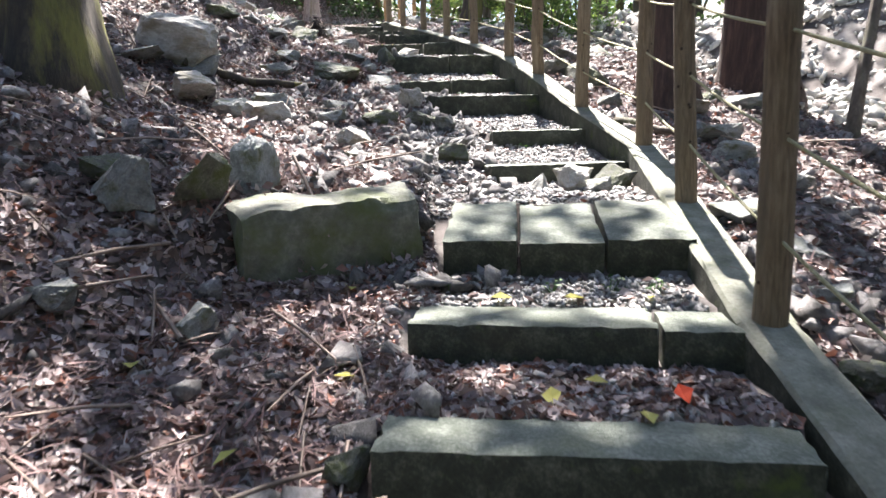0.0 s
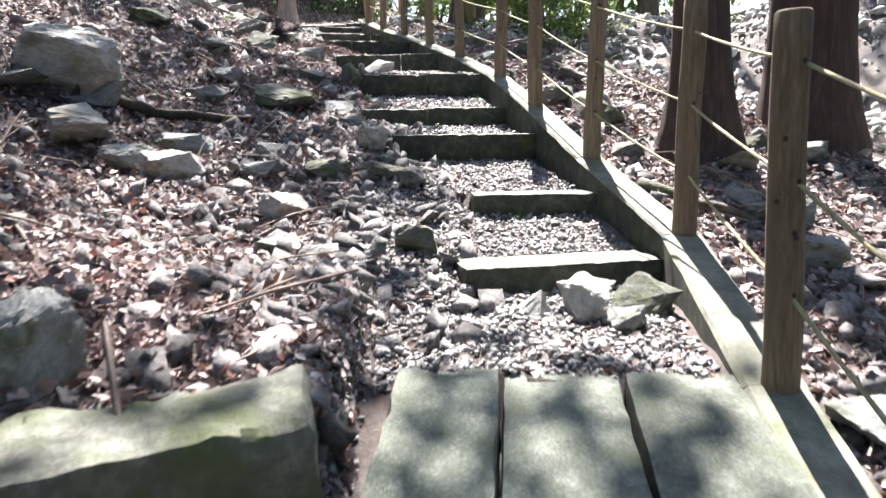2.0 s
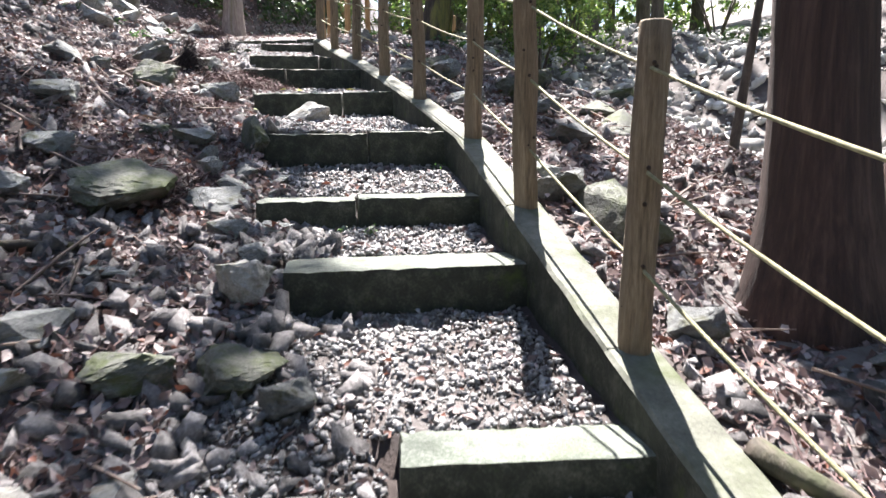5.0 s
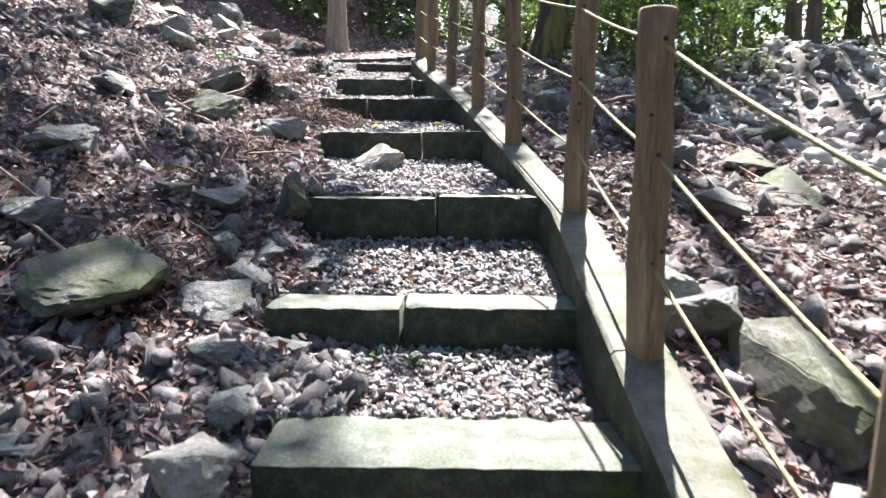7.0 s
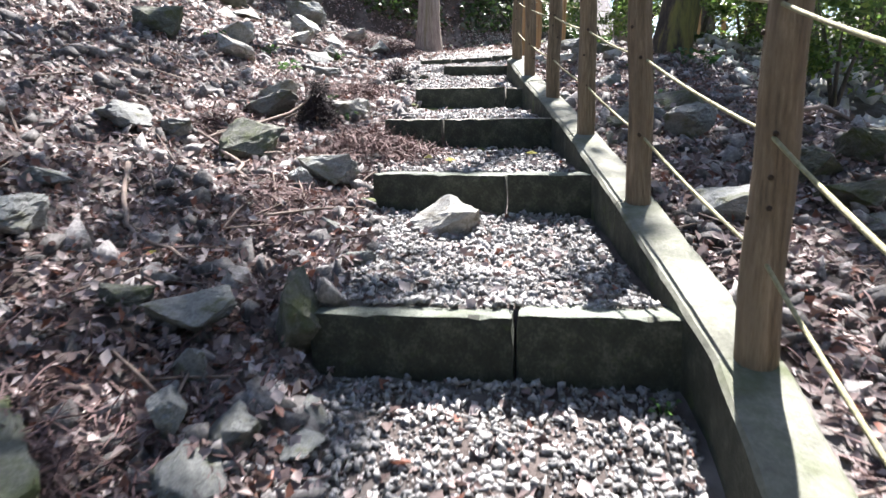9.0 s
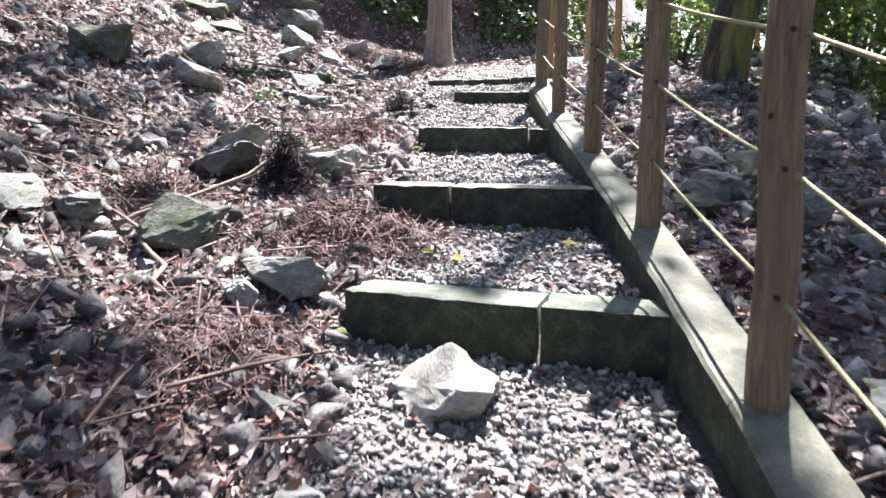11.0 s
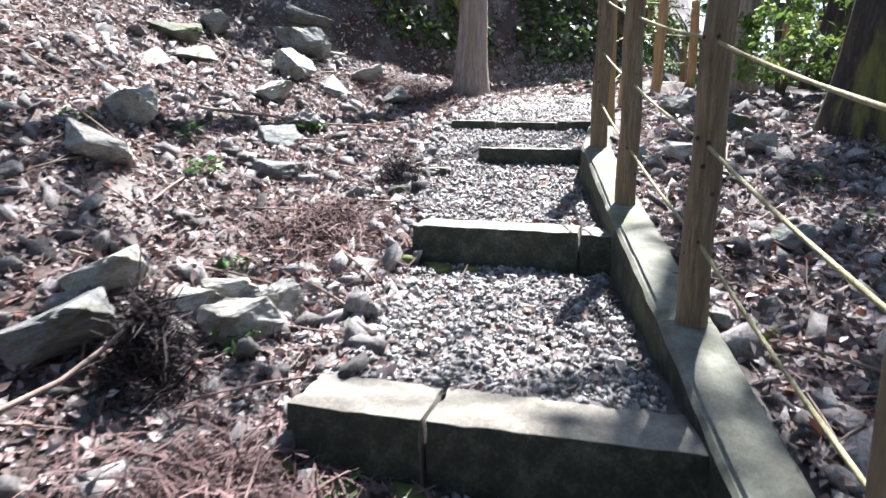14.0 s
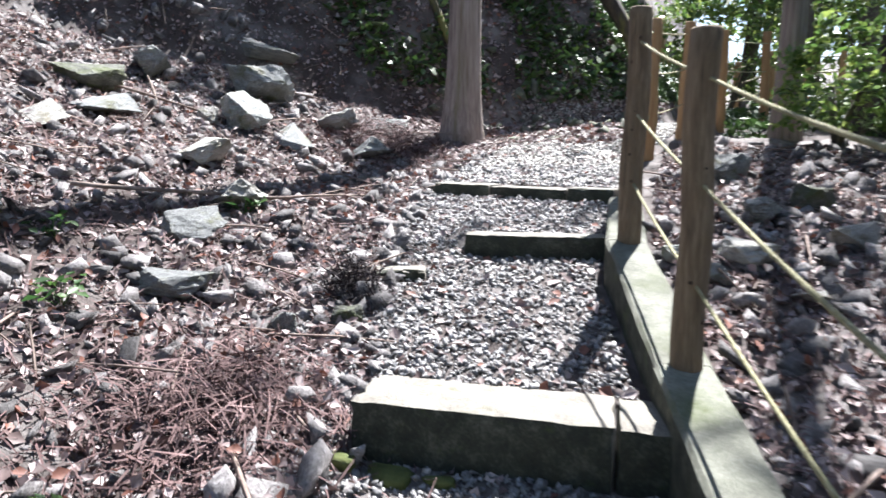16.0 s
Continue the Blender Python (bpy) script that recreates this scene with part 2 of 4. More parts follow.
def land(x, y):
    """Height of the ground at x, y (arrays)."""
    x, y = np.asarray(x, float), np.asarray(y, float)
    shape = x.shape
    x, y = x.ravel(), y.ravel()
    kerb_x = np.interp(y, PY, PX) - 0.03
    kerb_z = np.interp(y, PY, PZ)
    edge_x = np.interp(y, EDGE_Y, EDGE_X)
    # height along the walk, stepped on it and even beside it
    xc = np.clip(x, edge_x - 0.3, kerb_x)
    fronts = [ly + np.clip((xc - lx) / (rx - lx), -0.4, 1.1) * (ry - ly) for (lx, ly), (rx, ry), z, f, d in STEPS]
    even = np.zeros_like(x)
    knots_y, knots_e = [np.full_like(x, -6.0)], [np.full_like(x, -0.9)]
    for q, ((lx, ly), (rx, ry), z, f, d) in zip(fronts, STEPS):
        knots_y.append(q)
        knots_e.append(np.full_like(x, z - f * 0.6))
    knots_y += [np.full_like(x, 17.0), np.full_like(x, 26.0), np.full_like(x, 60.0)]
    knots_e += [np.full_like(x, 4.02), np.full_like(x, 4.5), np.full_like(x, 7.5)]
    for k in range(len(knots_y) - 1):
        a, b = knots_y[k], knots_y[k + 1]
        w = np.clip((y - a) / np.maximum(b - a, 1e-6), 0, 1)
        even = np.where((y >= a) & (y < b), knots_e[k] * (1 - w) + knots_e[k + 1] * w, even)
    even = np.where(y < -6, -0.9 + (y + 6) * 0.15, even)
    even = np.where(y >= 60, 7.5, even)
    step = even.copy()
    for k, ((lx, ly), (rx, ry), z, f, d) in enumerate(STEPS):
        tilt = 0.11 if k == 2 else 0.0
        a = fronts[k] + d * 0.9
        b = fronts[k + 1] if k + 1 < len(STEPS) else np.full_like(x, 17.0)
        z0 = z + tilt - 0.012
        z1 = STEPS[k + 1][2] - STEPS[k + 1][3] if k + 1 < len(STEPS) else 4.0
        w = np.clip((y - a) / np.maximum(b - a, 1e-6), 0, 1)
        inside = (y >= fronts[k] + 0.05) & (y < b + 0.05)
        step = np.where(inside, np.where(y < a, np.where((y > fronts[k] + 0.09) & (k == 7), z + 0.004, z - 0.12 + tilt * 0.3), z0 + (z1 - z0) * w), step)
    first = STEPS[0][2] - STEPS[0][3]
    step = np.where((y < fronts[0] + 0.05) & (y > -2), first + (y - fronts[0]) * 0.2, step)
    # the stepped part lies between the blocks' ends and the kerb
    left_end = np.interp(y, [s[0][1] for s in STEPS], [s[0][0] for s in STEPS])
    on = smooth(-0.06, 0.06, x - left_end) * (y < 14.6) * (y > -2)
    walk_z = even * (1 - on) + step * on
    # the bank that climbs on the side away from the fence
    d = np.maximum(edge_x - x, 0)
    bank = np.where(d < 1.6, 0.12 * d + 0.13 * d * d, 0.525 + 0.5 * (d - 1.6))
    bank = bank - 0.18 * smooth(0.6, 1.4, d) * smooth(4.2, 5.2, y) * (1 - smooth(6.4, 7.6, y)) * (d < 9)
    bank = np.where(d > 9, 0.525 + 0.5 * 7.4 + (d - 9) * 0.3, bank) * smooth(-3, 3.0, y + 0.6 * d)
    z = walk_z + bank
    # beyond the kerb: a level shelf, then down to the stream bed, then the far bank
    r = x - (kerb_x + 0.11)
    shelf = kerb_z - 0.05
    drop = -0.06 * np.clip(r, 0, 1.2) - 0.75 * smooth(1.3, 3.6, r)
    rise = 0.58 * np.maximum(r - 4.8, 0) - 0.38 * np.maximum(r - 14, 0)
    late = smooth(12.0, 16.0, y)
    drop = drop * (1 - 0.8 * late)
    rise = rise * (1 - late) + late * 0.25 * np.maximum(r - 7, 0)
    beyond = shelf + drop + rise + 0.10 * np.maximum(y - 18.4, 0)
    z = np.where(r > -0.1, beyond, z)
    # the steep mossy bank behind the bend
    back = np.maximum(np.minimum((y - 16.3) * 0.75 - (x + 3.2) * 0.66, -(x + 1.5) + 0.02 * y), 0)
    z = z + np.where(back < 3.0, back * 1.5, 4.5 + (back - 3.0) * 0.35) + 0.3 * waves(x, y, 41, 1.3) * smooth(0.3, 1.2, back) * smooth(0, 0.6, back)
    z = z + 0.035 * waves(x, y, 3, 1.1) * smooth(0.1, 0.8, np.maximum(edge_x - x, r)) + 0.012 * waves(x, y, 5, 0.35)
    z = z + 0.25 * waves(x, y, 8, 5.0) * smooth(2.5, 6, np.maximum(edge_x - x, r))
    # the terrace held up by the long stone beside the slabs
    s = y - (2.90 + (x + 0.05) * 0.48)
    wide = 0.10 + 1.1 * (1 - smooth(-1.4, -0.7, x))
    z = z + (0.20 * smooth(0, 1, (s + 0.8 * (wide - 0.1)) / wide) * (1 - smooth(3.3, 4.5, y))) * (1 - smooth(-0.14, -0.04, x)) * (x > -6)
    z = np.where(np.abs(x) + np.abs(y) > 120, np.minimum(z, 22.0), z)
    return z.reshape(shape)


def ground_at(x, y):
    return float(land(np.array([x]), np.array([y]))[0])


# ---- helpers of the build ----
def mesh_from(name, verts, faces, mat, smooth_shade=False):
    me = bpy.data.meshes.new(name)
    me.from_pydata([tuple(v) for v in verts] if not isinstance(verts, np.ndarray) else verts.tolist(), [], faces if isinstance(faces, list) else faces.tolist())
    me.update()
    me.materials.append(mat)
    if smooth_shade:
        me.polygons.foreach_set("use_smooth", np.ones(len(me.polygons), bool))
    return me


def part_mesh(name, me, parent, label="", m=None):
    ob = new(name, me)
    ob.parent = parent
    if m is not None:
        ob.matrix_basis = m
    return tagged(ob, label)


def empty(name, x, y, z, label, category, group="", kind=""):
    ob = new(name)
    ob.empty_display_size = 0.1
    ob.location = (x, y, z)
    return tagged(ob, label, category, group, kind)


def tube(path, radii, sides=10, wobble=0.0, seed=0, caps=True):
    """Vertices and faces of a tapered tube along a path."""
    rng = np.random.RandomState(seed)
    path = [Vector(p) for p in path]
    verts, faces = [], []
    ph = rng.uniform(0, 6.28, 6)
    for i, p in enumerate(path):
        way = (path[min(i + 1, len(path) - 1)] - path[max(i - 1, 0)]).normalized()
        side = way.cross(Vector((0.31, 0.95, 0.05)) if abs(way.z) > 0.6 else Vector((0, 0, 1))).normalized()
        up = side.cross(way)
        for k in range(sides):
            a = 2 * math.pi * k / sides
            r = radii[i] * (1 + wobble * (math.sin(3 * a + ph[0] + i * 0.3) + 0.6 * math.sin(5 * a + ph[1] - i * 0.2) + 0.5 * math.sin(2 * a + ph[2] + i * 0.7)))
            verts.append(p + (side * math.cos(a) + up * math.sin(a)) * r)
    for i in range(len(path) - 1):
        for k in range(sides):
            faces.append([i * sides + k, i * sides + (k + 1) % sides, (i + 1) * sides + (k + 1) % sides, (i + 1) * sides + k])
    if caps:
        faces.append(list(range(sides))[::-1])
        faces.append([(len(path) - 1) * sides + k for k in range(sides)])
    return [tuple(v) for v in verts], faces


def join(pieces):
    verts, faces = [], []
    for v, f in pieces:
        b = len(verts)
        verts += list(v)
        faces += [[i + b for i in q] for q in f]
    return verts, faces


def stone_shape(seed, level, rough=0.25, points=12):
    """A broken angular stone about one unit across: the hull of a few random points, split and roughened when seen from near."""
    rng = np.random.RandomState(seed)
    p = rng.uniform(-1, 1, (points, 3))
    p /= (np.abs(p) ** 3.2).sum(1)[:, None] ** (1 / 3.2)
    p *= 0.5 * rng.uniform(0.82, 1.05, (points, 1))
    bm = bmesh.new()
    for q in p:
        bm.verts.new(q)
    bmesh.ops.convex_hull(bm, input=bm.verts[:])
    for v in [v for v in bm.verts if not v.link_faces]:
        bm.verts.remove(v)
    if level:
        bmesh.ops.bevel(bm, geom=bm.edges[:] + bm.verts[:], offset=0.011, segments=1, affect="EDGES", clamp_overlap=True)
        bmesh.ops.triangulate(bm, faces=bm.faces[:])
        for _ in range(level):
            bmesh.ops.subdivide_edges(bm, edges=[e for e in bm.edges if e.calc_length() > 0.09], cuts=1, use_grid_fill=True)
            bmesh.ops.triangulate(bm, faces=bm.faces[:])
        off = Vector((seed * 3.7, seed * 1.3, 0))
        for v in bm.verts:
            q = v.co * 3.4 + off
            v.co *= 1 + rough * (noise.noise(q) * 0.5 + noise.noise(q * 2.6) * 0.4 + noise.noise(q * 6.5) * 0.32)
    else:
        bmesh.ops.triangulate(bm, faces=bm.faces[:])
    bm.verts.index_update()
    v = np.array([q.co[:] for q in bm.verts])
    f = np.array([[q.index for q in t.verts] for t in bm.faces])
    bm.free()
    return v, f


def scatter(name, shapes, places, turns, sizes, mat, smooth_shade=False):
    """One joined mesh of many small copies of a few shapes. places (n,3), turns (n,3,3), sizes (n,3)."""
    rng = np.random.RandomState(len(places))
    pick = rng.randint(0, len(shapes), len(places))
    vs, fs, base = [], [], 0
    for s, (v, f) in enumerate(shapes):
        idx = np.where(pick == s)[0]
        if not len(idx):
            continue
        w = np.einsum("nij,nkj->nki", turns[idx], v[None] * sizes[idx][:, None, :]) + places[idx][:, None, :]
        vs.append(w.reshape(-1, 3))
        off = base + np.arange(len(idx))[:, None, None] * len(v)
        fs.append((f[None] + off).reshape(-1, f.shape[1]))
        base += len(idx) * len(v)
    v, f = np.concatenate(vs), np.concatenate(fs)
    me = bpy.data.meshes.new(name)
    me.vertices.add(len(v))
    me.vertices.foreach_set("co", v.astype(np.float32).ravel())
    k = f.shape[1]
    me.loops.add(f.size)
    me.loops.foreach_set("vertex_index", f.astype(np.int32).ravel())
    me.polygons.add(len(f))
    me.polygons.foreach_set("loop_start", np.arange(0, f.size, k, dtype=np.int32))
    me.update(calc_edges=True)
    me.validate()
    me.materials.append(mat)
    if smooth_shade:
        me.polygons.foreach_set("use_smooth", np.ones(len(f), bool))
    return me


def turns_about(n, rng, tilt):
    """Random turns: any heading, leaning by about tilt radians."""
    a, b, c = rng.uniform(0, 6.283, n), rng.normal(0, tilt, n), rng.normal(0, tilt, n)
    ca, sa, cb, sb, cc, s2 = np.cos(a), np.sin(a), np.cos(b), np.sin(b), np.cos(c), np.sin(c)
    zero, one = np.zeros(n), np.ones(n)
    rz = np.stack([np.stack([ca, -sa, zero], 1), np.stack([sa, ca, zero], 1), np.stack([zero, zero, one], 1)], 1)
    rx = np.stack([np.stack([one, zero, zero], 1), np.stack([zero, cb, -sb], 1), np.stack([zero, sb, cb], 1)], 1)
    ry = np.stack([np.stack([cc, zero, s2], 1), np.stack([zero, one, zero], 1), np.stack([-s2, zero, cc], 1)], 1)
    return rx @ ry @ rz


def slope_turns(x, y):
    """Turns that lay a thing flat on the ground's slope."""
    e = 0.06
    gx, gy = (land(x + e, y) - land(x - e, y)) / (2 * e), (land(x, y + e) - land(x, y - e)) / (2 * e)
    gx, gy = np.clip(gx, -0.8, 0.8), np.clip(gy, -0.8, 0.8)
    nrm = np.stack([-gx, -gy, np.ones_like(gx)], 1)
    nrm /= np.linalg.norm(nrm, axis=1)[:, None]
    tx = np.stack([np.ones_like(gx), np.zeros_like(gx), gx], 1)
    tx /= np.linalg.norm(tx, axis=1)[:, None]
    ty = np.cross(nrm, tx)
    return np.stack([tx, ty, nrm], 2)


# ---- the ground, one sheet ----
def build_ground():
    def axis(lo, hi, fine, far_lo, far_hi):
        a = list(np.arange(lo, hi, fine))
        s, v = fine, hi
        while v < far_hi:
            a.append(v)
            s *= 1.13
            v += s
        a.append(far_hi)
        s, v, low = fine, lo, []
        while v > far_lo:
            s *= 1.13
            v -= s
            low.append(v)
        low.append(far_lo - 5)
        return np.array(low[::-1] + a)
    xs, ys = axis(-4.2, 3.2, 0.045, -400, 400), axis(-1.0, 17.5, 0.045, -400, 400)
    gx, gy = np.meshgrid(xs, ys)
    gz = land(gx, gy)
    v = np.stack([gx, gy, gz], 2).reshape(-1, 3)
    nx, ny = len(xs), len(ys)
    i = np.arange(nx * ny).reshape(ny, nx)
    f = np.stack([i[:-1, :-1], i[:-1, 1:], i[1:, 1:], i[1:, :-1]], 2).reshape(-1, 4)
    ob = new("ground", scatter("ground", [(v, f)], np.zeros((1, 3)), np.eye(3)[None], np.ones((1, 3)), SOIL, True))
    return tagged(ob, "brown forest soil with grit and leaf mould", "ground", kind="structure")


build_ground()


# ---- concrete steps and kerb ----
def block_mesh(name, length, depth, height, mat, seed, chip=0.0045):
    """A cast block with worn, chipped edges; its front top edge runs along x from 0, the body lies behind and below."""
    nx, ny, nz = max(8, int(length / 0.035)), 7, 8
    bm = bmesh.new()
    bmesh.ops.create_cube(bm, size=1)
    bmesh.ops.subdivide_edges(bm, edges=[e for e in bm.edges if abs(e.verts[0].co.x - e.verts[1].co.x) > 0.5], cuts=nx)
    bmesh.ops.subdivide_edges(bm, edges=[e for e in bm.edges if abs(e.verts[0].co.y - e.verts[1].co.y) > 0.5], cuts=ny)
    bmesh.ops.subdivide_edges(bm, edges=[e for e in bm.edges if abs(e.verts[0].co.z - e.verts[1].co.z) > 0.5], cuts=nz)
    for v in bm.verts:
        p = Vector(((v.co.x + 0.5) * length, (v.co.y + 0.5) * depth, (v.co.z - 0.5) * height))
        rim = (abs(v.co.x) > 0.49) + (abs(v.co.y) > 0.49) + (abs(v.co.z) > 0.49)
        q = Vector((p.x * 9 + seed * 5, p.y * 9, p.z * 9))
        w = noise.noise_vector(q) * chip * 0.8
        if rim >= 2:
            mid = Vector((length / 2, depth / 2, -height / 2))
            inward = Vector([math.copysign(1, m - c) * (abs(k) > 0.49) for m, c, k in zip(mid, p, v.co)])
            w += inward * (0.004 + max(0, noise.noise(q * 1.6)) * chip * 3.5)
        v.co = p + w
    me = bpy.data.meshes.new(name)
    bm.to_mesh(me)
    bm.free()
    me.materials.append(mat)
    # Front and left faces get algae with their shade painted into the colour.
    me.materials.append(ALGAE_SHADE)
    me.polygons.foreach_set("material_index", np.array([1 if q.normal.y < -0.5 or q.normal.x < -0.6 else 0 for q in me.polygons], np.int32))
    me.polygons.foreach_set("use_smooth", np.ones(len(me.polygons), bool))
    me.set_sharp_from_angle(angle=radians(28))
    return me


def build_step(k, pieces, mat, label):
    (lx, ly), (rx, ry), z, f, d = STEPS[k]
    a = math.atan2(ry - ly, rx - lx)
    length = math.hypot(rx - lx, ry - ly) + (0.085 if k < 2 else 0.035)
    st = empty("step", lx, ly, z, label, "step", "steps up the path")
    st.rotation_euler = (0, 0, a)
    x = 0
    for n, share in enumerate(pieces):
        w = length * share
        lift = 0.006 * math.sin(k * 7 + n * 3)
        tilt = radians(10.5) if k == 2 else 0
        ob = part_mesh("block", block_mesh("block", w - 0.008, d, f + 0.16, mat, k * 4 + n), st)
        ob.matrix_basis = Matrix.Translation((x + 0.004, 0.004 * math.cos(k + n * 2), lift)) @ pose(0, 0, 0, math.degrees(tilt), 0, 0.4 * math.sin(k + 5 * n))
        x += w
    return st


GREY_STEP, MOSS_STEP = "grey-green concrete block step set in gravel", "worn concrete step with moss on its face"
for _k, (_p, _m, _l) in enumerate([
    ((1.0,), CONCRETE, "damp mossy concrete step among leaf litter"), ((0.73, 0.27), CONCRETE, "step of two concrete blocks among gravel"),
    ((0.31, 0.34, 0.35), CONCRETE, "three pale concrete slabs laid side by side"), ((1.0,), CONCRETE, "pale concrete step over loose rocks"),
    ((1.0,), CONCRETE, "short concrete block step in gravel"), ((1.0,), CONCRETE, "long concrete block step above rubble"),
    ((0.42, 0.58), CONCRETE, "step of two concrete blocks in gravel"), ((0.55, 0.45), CONCRETE, "tall step of two concrete blocks"),
    ((0.62, 0.38), CONCRETE, "concrete step with a loose rock below"), ((0.35, 0.65), MOSSY_CONCRETE, MOSS_STEP),
    ((0.8, 0.2), MOSSY_CONCRETE, MOSS_STEP), ((1.0,), MOSSY_CONCRETE, "short low concrete step in gravel"),
    ((0.34, 0.42, 0.24), MOSSY_CONCRETE, "low kerb-like step of rough stones")]):
    build_step(_k, _p, _m, _l)


def build_kerb():
    kerb = empty("kerb", 0, 0, 0, "low concrete kerb carrying the fence posts", "kerb", kind="structure")
    stations = [p for p in POSTS] + [(-1.0, 13.9, 3.52)]
    for k in range(len(stations) - 1):
        a, b = Vector(stations[k]), Vector(stations[k + 1])
        way = (b - a)
        flat = Vector((way.x, way.y, 0)).normalized()
        side = Vector((flat.y, -flat.x, 0))
        n, ring = 14, []
        prof = [(-0.098, -0.42), (-0.098, -0.012), (-0.086, 0.0), (-0.02, 0.004), (0.068, 0.0), (0.08, -0.012), (0.08, -0.42)]
        verts, faces = [], []
        for i in range(n + 1):
            t = i / n
            t = 0.002 + t * 0.996
            c = a + way * t
            for j, (u, w) in enumerate(prof):
                q = Vector((c.x * 6, c.y * 6, j * 3.0 + k))
                s = noise.noise(q) * 0.006
                verts.append(c + side * (u + s) + Vector((0, 0, w + noise.noise(q * 1.7) * 0.005)))
        m = len(prof)
        for i in range(n):
            for j in range(m - 1):
                faces.append([i * m + j, (i + 1) * m + j, (i + 1) * m + j + 1, i * m + j + 1])
        faces.append(list(range(m)))
        faces.append([n * m + j for j in range(m)][::-1])
        me = mesh_from("kerb_length", [tuple(v) for v in verts], faces, KERB_MAT)
        # The inner side's algae colour also carries painted shade.
        me.materials.append(ALGAE_SHADE)
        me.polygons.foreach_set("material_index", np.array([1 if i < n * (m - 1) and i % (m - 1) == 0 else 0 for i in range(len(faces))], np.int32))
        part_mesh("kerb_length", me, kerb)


build_kerb()
ROPE_HEIGHTS = (0.265, 0.56, 0.86)


def post_mesh(name, seed, height, radius, mat):
    rng = np.random.RandomState(seed)
    n = 14
    lean = rng.normal(0, 0.008, 2)
    path = [(lean[0] * i / n + 0.004 * math.sin(i * 0.7 + seed), lean[1] * i / n + 0.004 * math.cos(i * 0.9 + seed), -0.12 + (height + 0.12) * i / n) for i in range(n + 1)]
    path += [(path[-1][0], path[-1][1], height + 0.008)]
    radii = [radius * (1.04 - 0.10 * i / n) for i in range(n + 1)] + [radius * 0.84]
    v, f = tube(path, radii, 16, 0.012, seed)
    return mesh_from(name, v, f, mat, True)


def knot_mesh(r):
    v, f = tube([(0, 0, 0), (0.004, 0, 0), (0.006, 0, 0)], [r, r * 0.8, r * 0.3], 8)
    return mesh_from("knot", v, f, KNOT, True)


def build_fence(name, posts, label, heights, mats, radius=0.050, height=0.96, knots=True, sag=0.012, rope_r=0.0057):
    fence = empty(name, posts[0][0], posts[0][1], posts[0][2], label, "fence")
    base = Vector(posts[0])
    small = knot_mesh(0.0075)
    for k, p in enumerate(posts):
        rng = np.random.RandomState(k + 40)
        o = part_mesh("post", post_mesh("post", k + len(name), height + rng.uniform(-0.03, 0.03), radius * rng.uniform(0.95, 1.06), mats[k % len(mats)]), fence)
        o.location = Vector(p) - base
        o.rotation_euler = (radians(rng.normal(0, 0.8)), radians(rng.normal(0, 0.8)), rng.uniform(0, 6))
        if knots:
            for h in list(heights) + list(rng.uniform(0.1, 0.9, 5)):
                for a in ([-1.57, 1.57] if h in heights else [rng.uniform(-3.1, 0.2)]):
                    q = part_mesh("knot", small, o, "dark rope hole" if h in heights else "dark branch knot")
                    a -= o.rotation_euler.z
                    q.matrix_basis = pose(math.cos(a) * radius * 0.93, math.sin(a) * radius * 0.93, h, 0, 0, math.degrees(a))
    for h in heights:
        pts = []
        for a, b in zip(posts[:-1], posts[1:]):
            for i in range(8):
                t = i / 8
                pts.append(Vector(a).lerp(Vector(b), t) + Vector((0, 0, h - 4 * sag * t * (1 - t))) - base)
        pts.append(Vector(posts[-1]) + Vector((0, 0, h)) - base)
        v, f = tube(pts, [rope_r * (1 + 0.08 * math.sin(i * 2.1)) for i in range(len(pts))], 8)
        part_mesh("rope", mesh_from("rope", v, f, ROPE, True), fence, "taut weathered yellowish rope")
    return fence


build_fence("rope_fence", POSTS, "log post fence with three yellowish ropes", ROPE_HEIGHTS, [LOG])
build_fence("rope_fence", FAR_POSTS, "fresher log post fence at the bend", ROPE_HEIGHTS, [NEW_LOG], knots=False)
build_fence("rope_fence", [(a, b, ground_at(a, b)) for a, b, c in BACK_POSTS], "distant log post fence with rails", (0.3, 0.6, 0.88), [NEW_LOG], knots=False, radius=0.06, height=1.0, rope_r=0.014)


# ---- trees ----
def trunk_mesh(x, y, z, radius, height, lean, mat, seed, flare=1.5, lobes=0.05, sides=28):
    n = 26
    path, radii = [], []
    for i in range(n + 1):
        h = -0.25 + (height + 0.25) * (i / n) ** 1.6
        t = max(h, 0) / height
        path.append((lean[0] * t + 0.04 * math.sin(h * 0.8 + seed), lean[1] * t + 0.04 * math.cos(h * 0.7 + seed), h))
        radii.append(radius * (1 - 0.55 * t) * (1 + (flare - 1) * math.exp(-max(h, 0) * 3.2)))
    v, f = tube(path, radii, sides, lobes, seed)
    return mesh_from("trunk", v, f, mat, True), Vector(path[-1])


LEAF_SHAPE = (np.array([[0, -0.5, 0], [0.26, -0.1, 0.05], [0, 0.55, -0.06], [-0.26, -0.1, 0.05]]), np.array([[0, 1, 2, 3]]))
LEAF_BENT = (np.array([[0, -0.5, 0.02], [0.3, 0, 0.16], [0, 0.5, 0.0], [-0.3, 0.02, 0.10], [0, 0, -0.03]]), np.array([[0, 1, 4], [1, 2, 4], [2, 3, 4], [3, 0, 4]]))


